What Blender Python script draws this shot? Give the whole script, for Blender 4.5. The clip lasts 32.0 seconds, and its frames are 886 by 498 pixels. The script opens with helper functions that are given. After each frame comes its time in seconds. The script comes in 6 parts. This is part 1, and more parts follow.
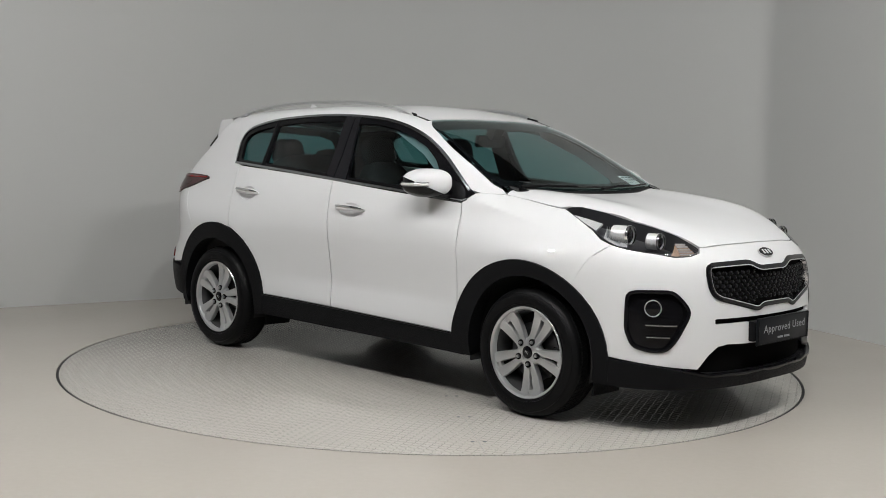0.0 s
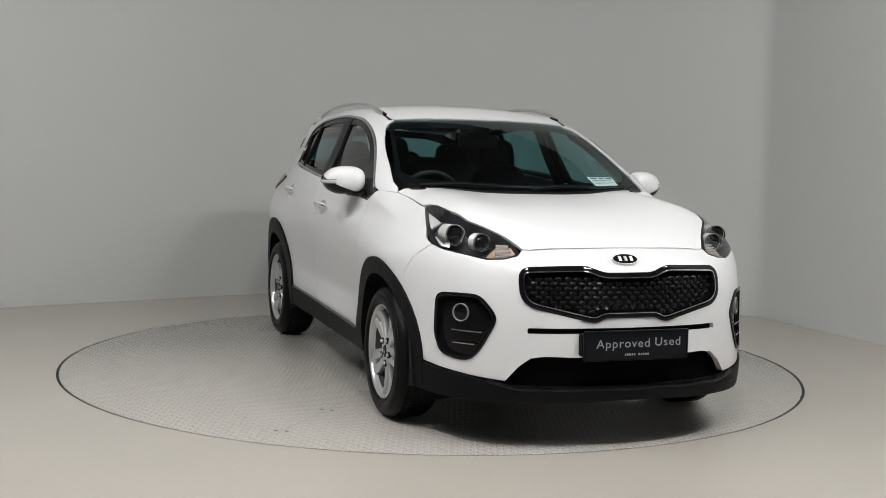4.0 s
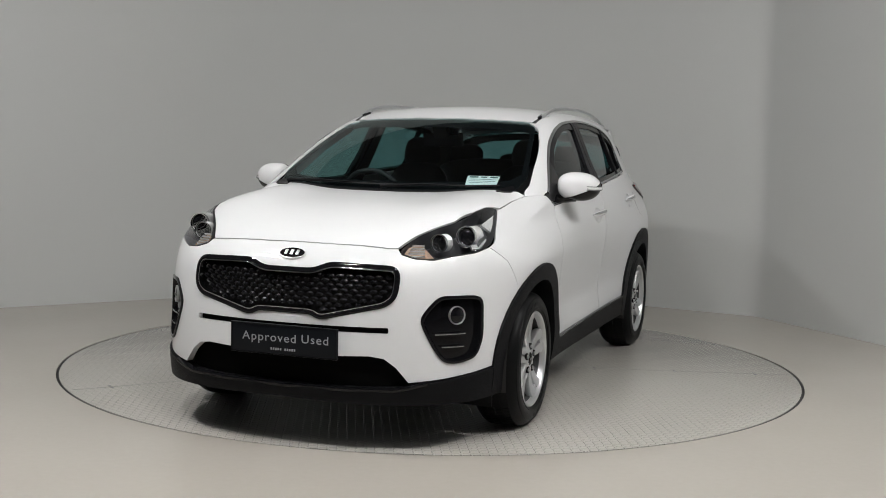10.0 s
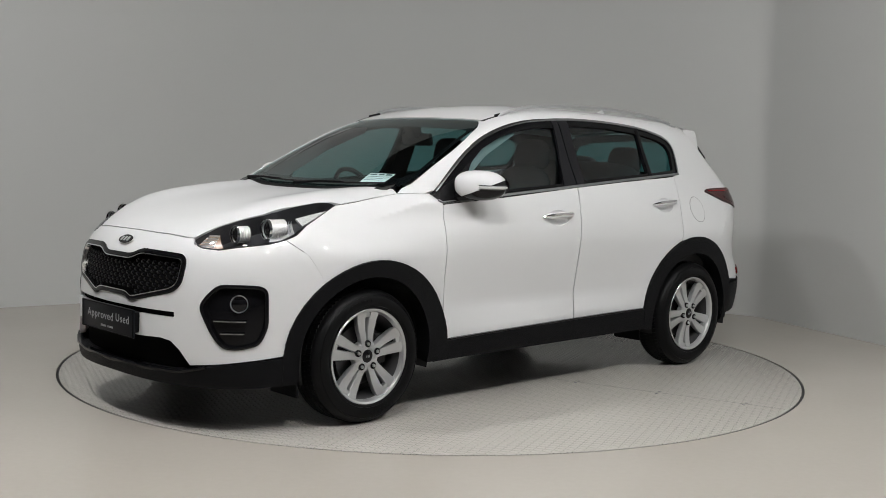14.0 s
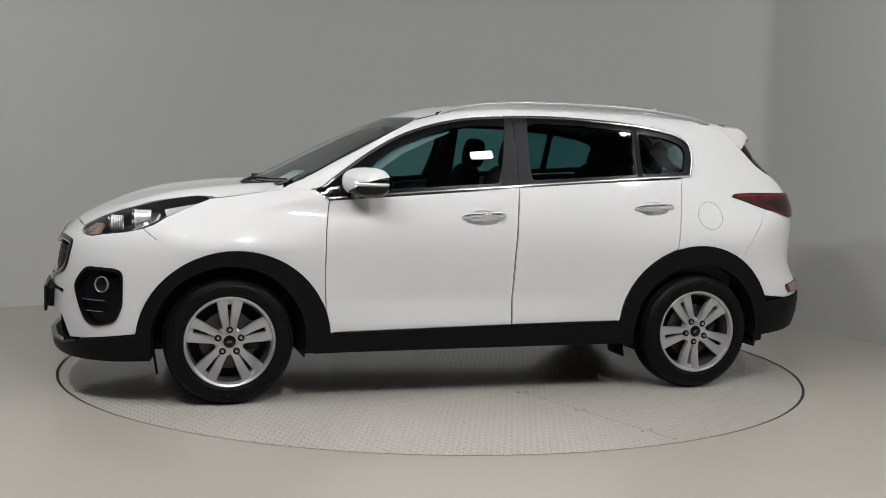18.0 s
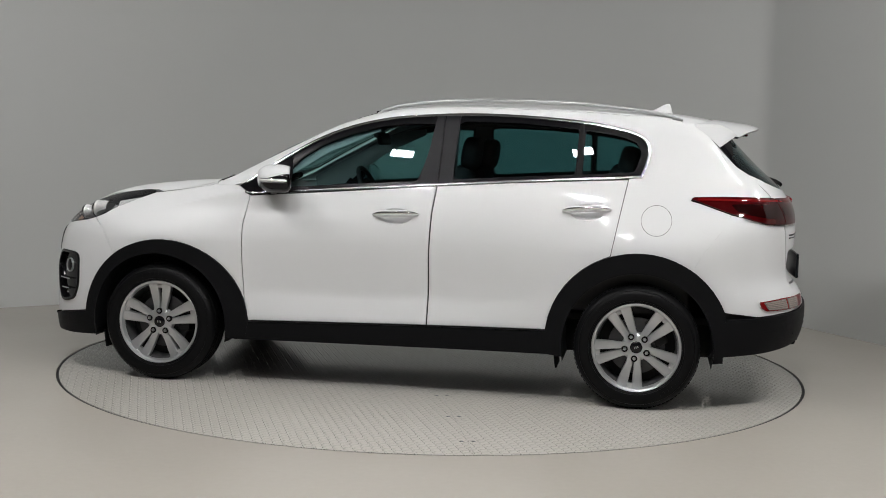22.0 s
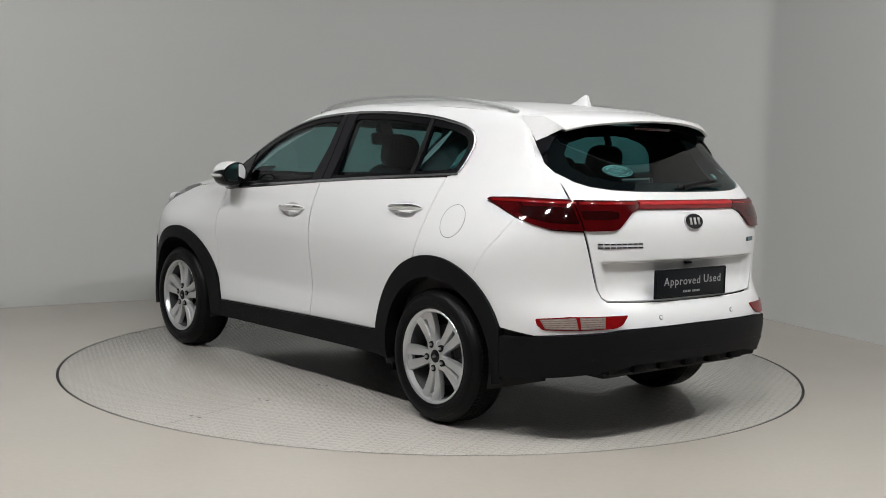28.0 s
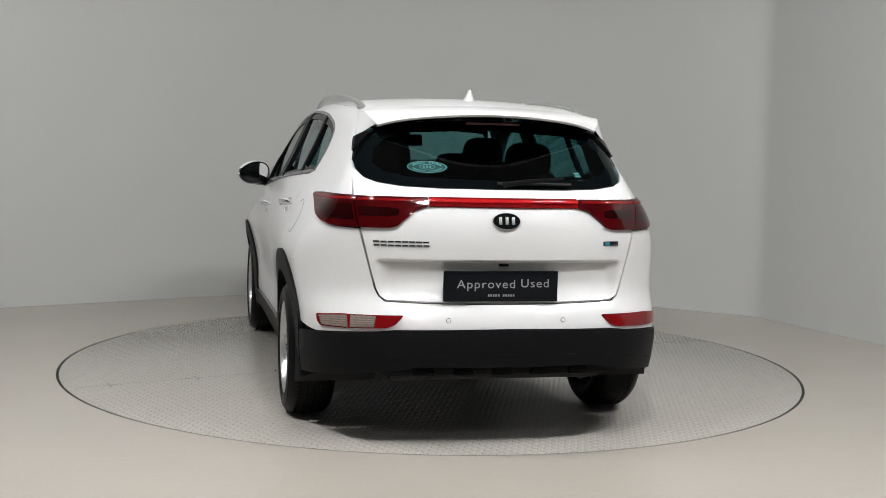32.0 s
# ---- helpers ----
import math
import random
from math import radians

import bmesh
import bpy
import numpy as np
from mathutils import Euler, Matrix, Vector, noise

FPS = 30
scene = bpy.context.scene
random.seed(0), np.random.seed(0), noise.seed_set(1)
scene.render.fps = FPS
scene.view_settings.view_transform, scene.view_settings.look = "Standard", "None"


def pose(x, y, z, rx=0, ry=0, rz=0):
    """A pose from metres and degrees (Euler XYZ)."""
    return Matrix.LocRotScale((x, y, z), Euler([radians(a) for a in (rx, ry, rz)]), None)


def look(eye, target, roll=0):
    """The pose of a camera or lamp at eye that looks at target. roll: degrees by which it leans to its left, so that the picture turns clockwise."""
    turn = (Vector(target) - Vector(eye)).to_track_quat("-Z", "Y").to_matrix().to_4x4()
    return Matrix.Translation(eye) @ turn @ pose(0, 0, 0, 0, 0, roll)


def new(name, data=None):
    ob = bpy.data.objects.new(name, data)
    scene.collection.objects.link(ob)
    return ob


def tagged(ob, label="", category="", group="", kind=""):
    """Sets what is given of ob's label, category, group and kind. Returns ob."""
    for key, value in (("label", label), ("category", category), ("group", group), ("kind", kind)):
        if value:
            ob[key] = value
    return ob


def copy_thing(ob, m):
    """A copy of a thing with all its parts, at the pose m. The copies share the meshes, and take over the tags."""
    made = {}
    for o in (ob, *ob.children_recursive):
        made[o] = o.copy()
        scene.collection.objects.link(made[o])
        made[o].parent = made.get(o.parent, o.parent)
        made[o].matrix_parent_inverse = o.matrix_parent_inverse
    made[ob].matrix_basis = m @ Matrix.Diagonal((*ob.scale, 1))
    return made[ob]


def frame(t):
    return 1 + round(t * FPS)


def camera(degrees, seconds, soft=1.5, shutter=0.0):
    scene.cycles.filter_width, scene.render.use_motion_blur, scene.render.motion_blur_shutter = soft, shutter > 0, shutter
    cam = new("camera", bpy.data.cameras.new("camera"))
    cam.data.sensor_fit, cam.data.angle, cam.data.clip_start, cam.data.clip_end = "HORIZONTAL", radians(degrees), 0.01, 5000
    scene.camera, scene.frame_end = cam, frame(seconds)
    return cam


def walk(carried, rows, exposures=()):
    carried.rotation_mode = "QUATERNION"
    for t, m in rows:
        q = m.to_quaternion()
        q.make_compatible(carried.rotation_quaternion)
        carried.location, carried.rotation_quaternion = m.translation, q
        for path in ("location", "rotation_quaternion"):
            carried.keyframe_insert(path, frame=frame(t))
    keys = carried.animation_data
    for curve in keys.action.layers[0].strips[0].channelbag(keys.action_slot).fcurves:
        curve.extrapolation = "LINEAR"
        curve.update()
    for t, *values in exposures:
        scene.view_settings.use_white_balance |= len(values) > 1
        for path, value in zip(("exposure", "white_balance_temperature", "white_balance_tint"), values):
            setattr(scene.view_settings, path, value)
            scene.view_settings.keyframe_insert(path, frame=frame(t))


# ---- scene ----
# ---------------------------------------------------------------- camera: it stands still
cam = camera(42.21, 32.0, soft=0.9)
EYE = Vector((0.0, -7.228, 1.3412))
YAW, PITCH = radians(-0.4284), radians(-4.9342)
AHEAD = Vector((-math.sin(YAW) * math.cos(PITCH), math.cos(YAW) * math.cos(PITCH), math.sin(PITCH)))
STAND = look(EYE, EYE + AHEAD, 1.452)
walk(cam, [(0, STAND), (32, STAND)],
     exposures=[(0, 0.05), (2.5, 0.11), (7, 0.03), (13, -0.04), (19, -0.17), (23, -0.17), (25.5, -0.06), (28, 0.07), (32, 0.18)])

# ---------------------------------------------------------------- world and light
world = bpy.data.worlds.new("world")
scene.world = world
world.use_nodes = True
world.node_tree.nodes["Background"].inputs[0].default_value = (0.8, 0.85, 0.9, 1)
world.node_tree.nodes["Background"].inputs[1].default_value = 0.006
LAMP_POWER = 372.0          # emission of a ceiling panel
START_ANGLE, TURN_RATE = -44.19, -6.6596
CAR_OFF = (0.0456, 0.1559)  # the car's middle, off the turntable's axis


# ---------------------------------------------------------------- materials
def nodes_of(m):
    return m.node_tree.nodes, m.node_tree.links


def mat(name, color, rough=0.5, metal=0.0, coat=0.0, bump=0.0, bump_scale=60.0, vary=0.0, vary_scale=4.0, emit=0.0,
        spec=0.5, rough_vary=0.0, fine=0.0, fine_scale=150.0, coat_rough=0.03):
    """A principled surface with broad and fine variation of its colour and relief."""
    m = bpy.data.materials.new(name)
    m.use_nodes = True
    n, l = nodes_of(m)
    b = n["Principled BSDF"]
    b.inputs["Base Color"].default_value = (*color, 1)
    b.inputs["Roughness"].default_value = rough
    b.inputs["Metallic"].default_value = metal
    b.inputs["Coat Weight"].default_value = coat
    b.inputs["Coat Roughness"].default_value = coat_rough
    b.inputs["Specular IOR Level"].default_value = spec
    if emit:
        b.inputs["Emission Color"].default_value = (*color, 1)
        b.inputs["Emission Strength"].default_value = emit
    if vary or bump or rough_vary or fine:
        tc = n.new("ShaderNodeTexCoord")
    if vary or rough_vary or fine:
        t = n.new("ShaderNodeTexNoise")
        t.inputs["Scale"].default_value = vary_scale
        t.inputs["Detail"].default_value = 6
        l.new(tc.outputs["Object"], t.inputs["Vector"])
    if vary or fine:
        mix = n.new("ShaderNodeMix")
        mix.data_type = "RGBA"
        mix.inputs[6].default_value = (*[max(c * (1 - vary), 0) for c in color], 1)
        mix.inputs[7].default_value = (*[min(c * (1 + vary), 1) for c in color], 1)
        l.new(t.outputs["Fac"], mix.inputs[0])
        out = mix.outputs[2]
        if fine:
            t2 = n.new("ShaderNodeTexNoise")
            t2.inputs["Scale"].default_value = fine_scale
            t2.inputs["Detail"].default_value = 3
            l.new(tc.outputs["Object"], t2.inputs["Vector"])
            ramp = n.new("ShaderNodeMapRange")
            ramp.inputs[3].default_value, ramp.inputs[4].default_value = 1 - fine, 1 + fine
            l.new(t2.outputs["Fac"], ramp.inputs[0])
            mul = n.new("ShaderNodeMix")
            mul.data_type, mul.blend_type = "RGBA", "MULTIPLY"
            mul.inputs[0].default_value = 1
            l.new(out, mul.inputs[6])
            l.new(ramp.outputs[0], mul.inputs[7])
            out = mul.outputs[2]
        l.new(out, b.inputs["Base Color"])
    if rough_vary:
        mr = n.new("ShaderNodeMapRange")
        mr.inputs[3].default_value, mr.inputs[4].default_value = rough - rough_vary, rough + rough_vary
        l.new(t.outputs["Fac"], mr.inputs[0])
        l.new(mr.outputs[0], b.inputs["Roughness"])
    if bump:
        t3 = n.new("ShaderNodeTexNoise")
        t3.inputs["Scale"].default_value = bump_scale
        t3.inputs["Detail"].default_value = 4
        l.new(tc.outputs["Object"], t3.inputs["Vector"])
        bp = n.new("ShaderNodeBump")
        bp.inputs["Strength"].default_value = bump
        bp.inputs["Distance"].default_value = 0.004
        l.new(t3.outputs["Fac"], bp.inputs["Height"])
        l.new(bp.outputs[0], b.inputs["Normal"])
    return m


def glass_mat(name, color, rough=0.0):
    """Thin tinted glass: clear through the tint, with the gloss of a pane."""
    m = bpy.data.materials.new(name)
    m.use_nodes = True
    n, l = nodes_of(m)
    n.remove(n["Principled BSDF"])
    tr, gl, mx = n.new("ShaderNodeBsdfTransparent"), n.new("ShaderNodeBsdfGlossy"), n.new("ShaderNodeMixShader")
    lw, pw, ma = n.new("ShaderNodeLayerWeight"), n.new("ShaderNodeMath"), n.new("ShaderNodeMath")
    tr.inputs[0].default_value = (*color, 1)
    gl.inputs["Roughness"].default_value = rough
    lw.inputs["Blend"].default_value = 0.5
    pw.operation, pw.inputs[1].default_value = "POWER", 5.0
    ma.operation, ma.inputs[1].default_value, ma.inputs[2].default_value = "MULTIPLY_ADD", 0.93, 0.06
    l.new(lw.outputs["Facing"], pw.inputs[0])
    l.new(pw.outputs[0], ma.inputs[0])
    l.new(ma.outputs[0], mx.inputs[0])
    l.new(tr.outputs[0], mx.inputs[1])
    l.new(gl.outputs[0], mx.inputs[2])
    l.new(mx.outputs[0], n["Material Output"].inputs[0])
    return m


M_WALL = mat("wall_paint", (0.494, 0.501, 0.49), 0.75, vary=0.03, vary_scale=0.7, bump=0.05, bump_scale=40, spec=0.3)
M_FLOOR = mat("floor_paint", (0.405, 0.374, 0.338), 0.26, vary=0.03, vary_scale=1.3, rough_vary=0.03, fine=0.03, fine_scale=30, bump=0.04, bump_scale=20)
M_CEIL = mat("ceiling_paint", (0.08, 0.08, 0.08), 0.8, vary=0.03)
M_DARK = mat("dark_room", (0.08, 0.08, 0.082), 0.8, vary=0.05)
M_WHITE = mat("white_car_paint", (0.64, 0.645, 0.65), 0.35, coat=0.6, vary=0.01, vary_scale=2, spec=0.15, coat_rough=0.05)
M_TRIM = mat("black_plastic", (0.0052, 0.0054, 0.0062), 0.5, spec=0.10, vary=0.15, vary_scale=8, bump=0.25, bump_scale=900)
M_GLOSS = mat("gloss_black", (0.006, 0.006, 0.007), 0.05, spec=0.28)
M_FRAME = mat("satin_black", (0.005, 0.005, 0.006), 0.25, spec=0.12)
# near-black that stands for the shade inside grille, intake and slot
M_VOID = mat("opening_shade", (0.004, 0.004, 0.004), 0.9, spec=0.03, vary=0.2)
M_BLACK = mat("underbody_black", (0.013, 0.013, 0.013), 0.8, vary=0.2)
M_CHROME = mat("chrome", (0.78, 0.79, 0.8), 0.12, metal=1.0)
M_DKCHROME = mat("dark_chrome", (0.22, 0.23, 0.24), 0.15, metal=1.0)
M_HOUSING = mat("lamp_housing_grey", (0.055, 0.055, 0.06), 0.30, spec=0.4, vary=0.1)
M_BEADING = mat("satin_chrome", (0.42, 0.43, 0.44), 0.22, metal=1.0)
M_RAIL = mat("brushed_rail_silver", (0.50, 0.51, 0.51), 0.35, metal=0.75, vary=0.05, vary_scale=30)
M_SILVER = mat("satin_silver", (0.55, 0.56, 0.57), 0.32, metal=1.0)
M_ALLOY = mat("silver_alloy", (0.56, 0.57, 0.575), 0.30, metal=0.75, vary=0.04, vary_scale=12, coat=0.3)
M_BARREL = mat("shaded_barrel", (0.045, 0.045, 0.047), 0.6, vary=0.3, vary_scale=18)
M_RUBBER = mat("tyre_rubber", (0.0045, 0.0046, 0.005), 0.42, spec=0.12, vary=0.25, vary_scale=14, bump=0.15, bump_scale=300)
M_PILLAR = mat("pillar_film", (0.009, 0.009, 0.011), 0.42, spec=0.15, bump=0.1, bump_scale=900)
M_GLASS = glass_mat("side_glass", (0.34, 0.56, 0.56))
M_PRIV = glass_mat("rear_glass", (0.24, 0.45, 0.46))
M_SCREEN = glass_mat("windscreen_glass", (0.47, 0.65, 0.65))
M_LENS = glass_mat("lamp_lens", (0.93, 0.95, 0.96))
M_RED = mat("red_lens", (0.15, 0.004, 0.005), 0.08, spec=0.4, vary=0.35, vary_scale=14)
M_REDDARK = mat("dark_red_lens", (0.046, 0.0015, 0.0022), 0.06, spec=0.4, vary=0.9, vary_scale=7)
M_REDBAR = mat("bright_red_lens", (0.36, 0.008, 0.010), 0.15, spec=0.4, vary=0.1, vary_scale=20)
M_AMBER = mat("amber_lens", (0.38, 0.26, 0.19), 0.25, coat=0.6, vary=0.15, vary_scale=40)
M_CLEAR = mat("clear_reflector", (0.74, 0.74, 0.73), 0.26, metal=0.4, vary=0.15, vary_scale=60)
M_REVERSE = mat("ribbed_clear_lens", (0.16, 0.135, 0.12), 0.15, vary=0.5, vary_scale=70, coat=0.8)
M_RIB = mat("clear_lens_rib", (0.25, 0.20, 0.18), 0.12, vary=0.3, vary_scale=50, coat=0.8)
M_REDCORE = mat("smoked_red_lens", (0.012, 0.001, 0.0012), 0.06, spec=0.4, vary=0.5, vary_scale=9)
M_SEAT = mat("seat_cloth", (0.008, 0.008, 0.009), 0.85, vary=0.2, vary_scale=20, bump=0.3, bump_scale=500)
M_DASH = mat("dash_plastic", (0.007, 0.007, 0.0075), 0.6, bump=0.2, bump_scale=700)
M_LINER = mat("grey_headlining", (0.32, 0.33, 0.34), 0.85, vary=0.04)
M_PAPER = mat("white_paper", (0.92, 0.90, 0.89), 0.6, vary=0.02)
M_INK = mat("grey_ink", (0.05, 0.09, 0.09), 0.6)
M_PLATE = mat("plate_black", (0.007, 0.008, 0.010), 0.30, spec=0.12)
M_TEXT = mat("pale_lettering", (0.27, 0.28, 0.29), 0.5)
M_STEEL = mat("brake_steel", (0.10, 0.10, 0.105), 0.45, metal=0.9, vary=0.2, vary_scale=30)
M_DECAL = mat("window_sticker", (0.42, 0.62, 0.60), 0.5)
M_LED = mat("ceiling_panel_glow", (1.0, 0.99, 0.98), 0.5, emit=LAMP_POWER)


def tread_mat():
    """Painted tread plate: small raised bars, crossed from cell to cell."""
    m = mat("painted_tread_plate", (0.445, 0.425, 0.392), 0.15, vary=0.02, vary_scale=2.0, rough_vary=0.01, fine=0.03, fine_scale=40)
    n, l = nodes_of(m)
    b = n["Principled BSDF"]
    tc = n.new("ShaderNodeTexCoord")
    mp = n.new("ShaderNodeMapping")
    mp.inputs["Rotation"].default_value = (0, 0, radians(20))
    mp.inputs["Scale"].default_value = (1 / 0.030, 1 / 0.030, 1)
    l.new(tc.outputs["Object"], mp.inputs["Vector"])
    sep = n.new("ShaderNodeSeparateXYZ")
    l.new(mp.outputs[0], sep.inputs[0])

    def op(kind, p, q=None):
        """One step of arithmetic on sockets or numbers."""
        m_ = n.new("ShaderNodeMath")
        m_.operation = kind
        for k, v in enumerate((p, q)):
            if v is None:
                continue
            if isinstance(v, (int, float)):
                m_.inputs[k].default_value = v
            else:
                l.new(v, m_.inputs[k])
        return m_.outputs[0]
    # each square cell holds one bar, laid across the next cell's
    u, v = (op("SUBTRACT", op("FRACT", sep.outputs[k]), 0.5) for k in (0, 1))
    odd = op("FLOORED_MODULO", op("ADD", op("FLOOR", sep.outputs[0]), op("FLOOR", sep.outputs[1])), 2.0)
    sign = op("SUBTRACT", op("MULTIPLY", odd, 2.0), 1.0)
    along = op("ADD", u, op("MULTIPLY", v, sign))
    cross = op("SUBTRACT", u, op("MULTIPLY", v, sign))
    dist = op("ADD", op("POWER", op("ABSOLUTE", op("DIVIDE", along, 0.74)), 2.0), op("POWER", op("ABSOLUTE", op("DIVIDE", cross, 0.27)), 2.0))
    total = n.new("ShaderNodeMapRange"); total.interpolation_type = "SMOOTHSTEP"
    total.inputs[1].default_value, total.inputs[2].default_value = 1.15, 0.25
    total.inputs[3].default_value, total.inputs[4].default_value = 0.0, 1.0
    l.new(dist, total.inputs[0])
    bp = n.new("ShaderNodeBump")
    bp.inputs["Strength"].default_value = 1.0
    bp.inputs["Distance"].default_value = 0.0068
    l.new(total.outputs[0], bp.inputs["Height"])
    l.new(bp.outputs[0], b.inputs["Normal"])
    # relief shading put into the colour: darker between the bars, lighter on them
    src = b.inputs["Base Color"].links[0].from_socket
    relief_shade = n.new("ShaderNodeMapRange")
    relief_shade.inputs[3].default_value, relief_shade.inputs[4].default_value = 0.98, 1.03
    l.new(total.outputs[0], relief_shade.inputs[0])
    mul = n.new("ShaderNodeMix")
    mul.data_type, mul.blend_type = "RGBA", "MULTIPLY"
    mul.inputs[0].default_value = 1
    l.new(src, mul.inputs[6])
    l.new(relief_shade.outputs[0], mul.inputs[7])
    l.new(mul.outputs[2], b.inputs["Base Color"])
    return m


M_TREAD = tread_mat()


# ---------------------------------------------------------------- mesh helpers
def finish(name, bm, material, parent=None, label="", smooth=False, matrix=None):
    me = bpy.data.meshes.new(name)
    if matrix is not None:
        bm.transform(matrix)
    bmesh.ops.recalc_face_normals(bm, faces=bm.faces)
    bm.to_mesh(me)
    bm.free()
    for m in (material if isinstance(material, (list, tuple)) else [material]):
        me.materials.append(m)
    if smooth:
        me.polygons.foreach_set("use_smooth", [True] * len(me.polygons))
        if smooth is not True:
            me.set_sharp_from_angle(angle=radians(smooth))
    ob = new(name, me)
    if parent is not None:
        ob.parent = parent
    if label:
        tagged(ob, label)
    return ob


def part(name, bm, material, parent, label="", smooth=35, matrix=None):
    return finish(name, bm, material, parent, label, smooth, matrix)


def box(bm, size, at=(0, 0, 0), rot=(0, 0, 0), bevel=0.0, seg=2, taper=1.0):
    """A box with rounded edges; taper narrows its top."""
    r = bmesh.ops.create_cube(bm, size=1)
    vs = r["verts"]
    for v in vs:
        k = taper if v.co.z > 0 else 1.0
        v.co = Vector((v.co.x * size[0] * k, v.co.y * size[1] * k, v.co.z * size[2]))
    if bevel:
        es = list({e for v in vs for e in v.link_edges})
        out = bmesh.ops.bevel(bm, geom=es, offset=bevel, segments=seg, profile=0.6, affect="EDGES")
        vs = list({v for f in out["faces"] for v in f.verts} | {v for v in vs if v.is_valid})
    bmesh.ops.transform(bm, matrix=pose(*at, *rot), verts=vs)
    return vs


def cyl(bm, r1, r2, depth, at=(0, 0, 0), rot=(0, 0, 0), seg=24):
    v = bmesh.ops.create_cone(bm, cap_ends=True, segments=seg, radius1=r1, radius2=r2, depth=depth)["verts"]
    bmesh.ops.transform(bm, matrix=pose(*at, *rot), verts=v)
    return v


def revolve(bm, profile, seg=64, closed=False, axis="y", cx=0.0):
    """Turns (radius, along) pairs about an axis."""
    rings = []
    for k in range(seg):
        a = 2 * math.pi * k / seg
        c, s = math.cos(a), math.sin(a)
        rings.append([bm.verts.new((r * c, h, r * s) if axis == "y" else (r * c, r * s, h)) for r, h in profile])
    n = len(profile)
    for k in range(seg):
        a, b = rings[k], rings[(k + 1) % seg]
        for i in range(n if closed else n - 1):
            bm.faces.new((a[i], a[(i + 1) % n], b[(i + 1) % n], b[i]))
    return rings


def tube(bm, pts, radius, seg=8, flat=1.0, caps=True):
    """A round or flattened rod along points."""
    pts = [Vector(p) for p in pts]
    rings = []
    for i, p in enumerate(pts):
        d = (pts[min(i + 1, len(pts) - 1)] - pts[max(i - 1, 0)]).normalized()
        side = d.cross(Vector((0, 0, 1)))
        side = side.normalized() if side.length > 1e-4 else Vector((1, 0, 0))
        up = side.cross(d).normalized()
        r = radius[i] if isinstance(radius, (list, tuple)) else radius
        rings.append([bm.verts.new(p + side * math.cos(a) * r * flat + up * math.sin(a) * r)
                      for a in (2 * math.pi * k / seg for k in range(seg))])
    for a, b in zip(rings, rings[1:]):
        for k in range(seg):
            bm.faces.new((a[k], a[(k + 1) % seg], b[(k + 1) % seg], b[k]))
    if caps:
        bm.faces.new(rings[0]); bm.faces.new(rings[-1])


def letters(text, size, material, matrix, parent, name="lettering", label="", spacing=1.0, depth=0.0006, width=0.0):
    """Words in the built-in font, as a mesh of their own."""
    cu = bpy.data.curves.new(name, "FONT")
    cu.body, cu.size, cu.extrude, cu.space_character = text, size, depth, spacing
    cu.align_x, cu.align_y = "CENTER", "CENTER"
    tmp = bpy.data.objects.new(name + "_tmp", cu)
    scene.collection.objects.link(tmp)
    me = bpy.data.meshes.new_from_object(tmp.evaluated_get(bpy.context.evaluated_depsgraph_get()))
    bpy.data.objects.remove(tmp)
    bpy.data.curves.remove(cu)
    if width:
        xs = [v.co.x for v in me.vertices]
        me.transform(Matrix.Scale(width / (max(xs) - min(xs)), 4, (1, 0, 0)))
    me.transform(matrix)
    me.materials.clear()
    me.materials.append(material)
    me.name = name
    ob = new(name, me)
    ob.parent = parent
    return tagged(ob, label) if label else ob


# ---------------------------------------------------------------- the room
def wall_plan():
    """The curved wall: a straight run, an arc round the turntable, a straight run, then a turned bay."""
    r = 3.48
    pts = []
    a0, a1, a2 = radians(124.5), radians(59.0), radians(22.0)
    n0, n1, n2 = (Vector((math.cos(a), math.sin(a))) for a in (a0, a1, a2))
    d0 = Vector((-n0.y, n0.x))
    pts += [n0 * r + d0 * s for s in (6.5, 4.0, 2.0)]
    for k in range(25):
        a = a0 + (a1 - a0) * k / 24
        pts.append(Vector((math.cos(a), math.sin(a))) * r)
    # corner of the two straight runs
    det = n1.x * n2.y - n1.y * n2.x
    r2 = 3.448
    corner = Vector(((r * n2.y - r2 * n1.y) / det, (n1.x * r2 - n2.x * r) / det))
    d1, d2 = Vector((n1.y, -n1.x)), Vector((n2.y, -n2.x))
    for k in range(9):          # the plaster is rounded where the runs meet
        q = k / 8
        pts.append((corner - d1 * 0.10) * (1 - q) ** 2 + corner * 2 * q * (1 - q) + (corner + d2 * 0.10) * q * q)
    pts += [corner + d2 * s for s in (2.0, 5.5)]
    return pts


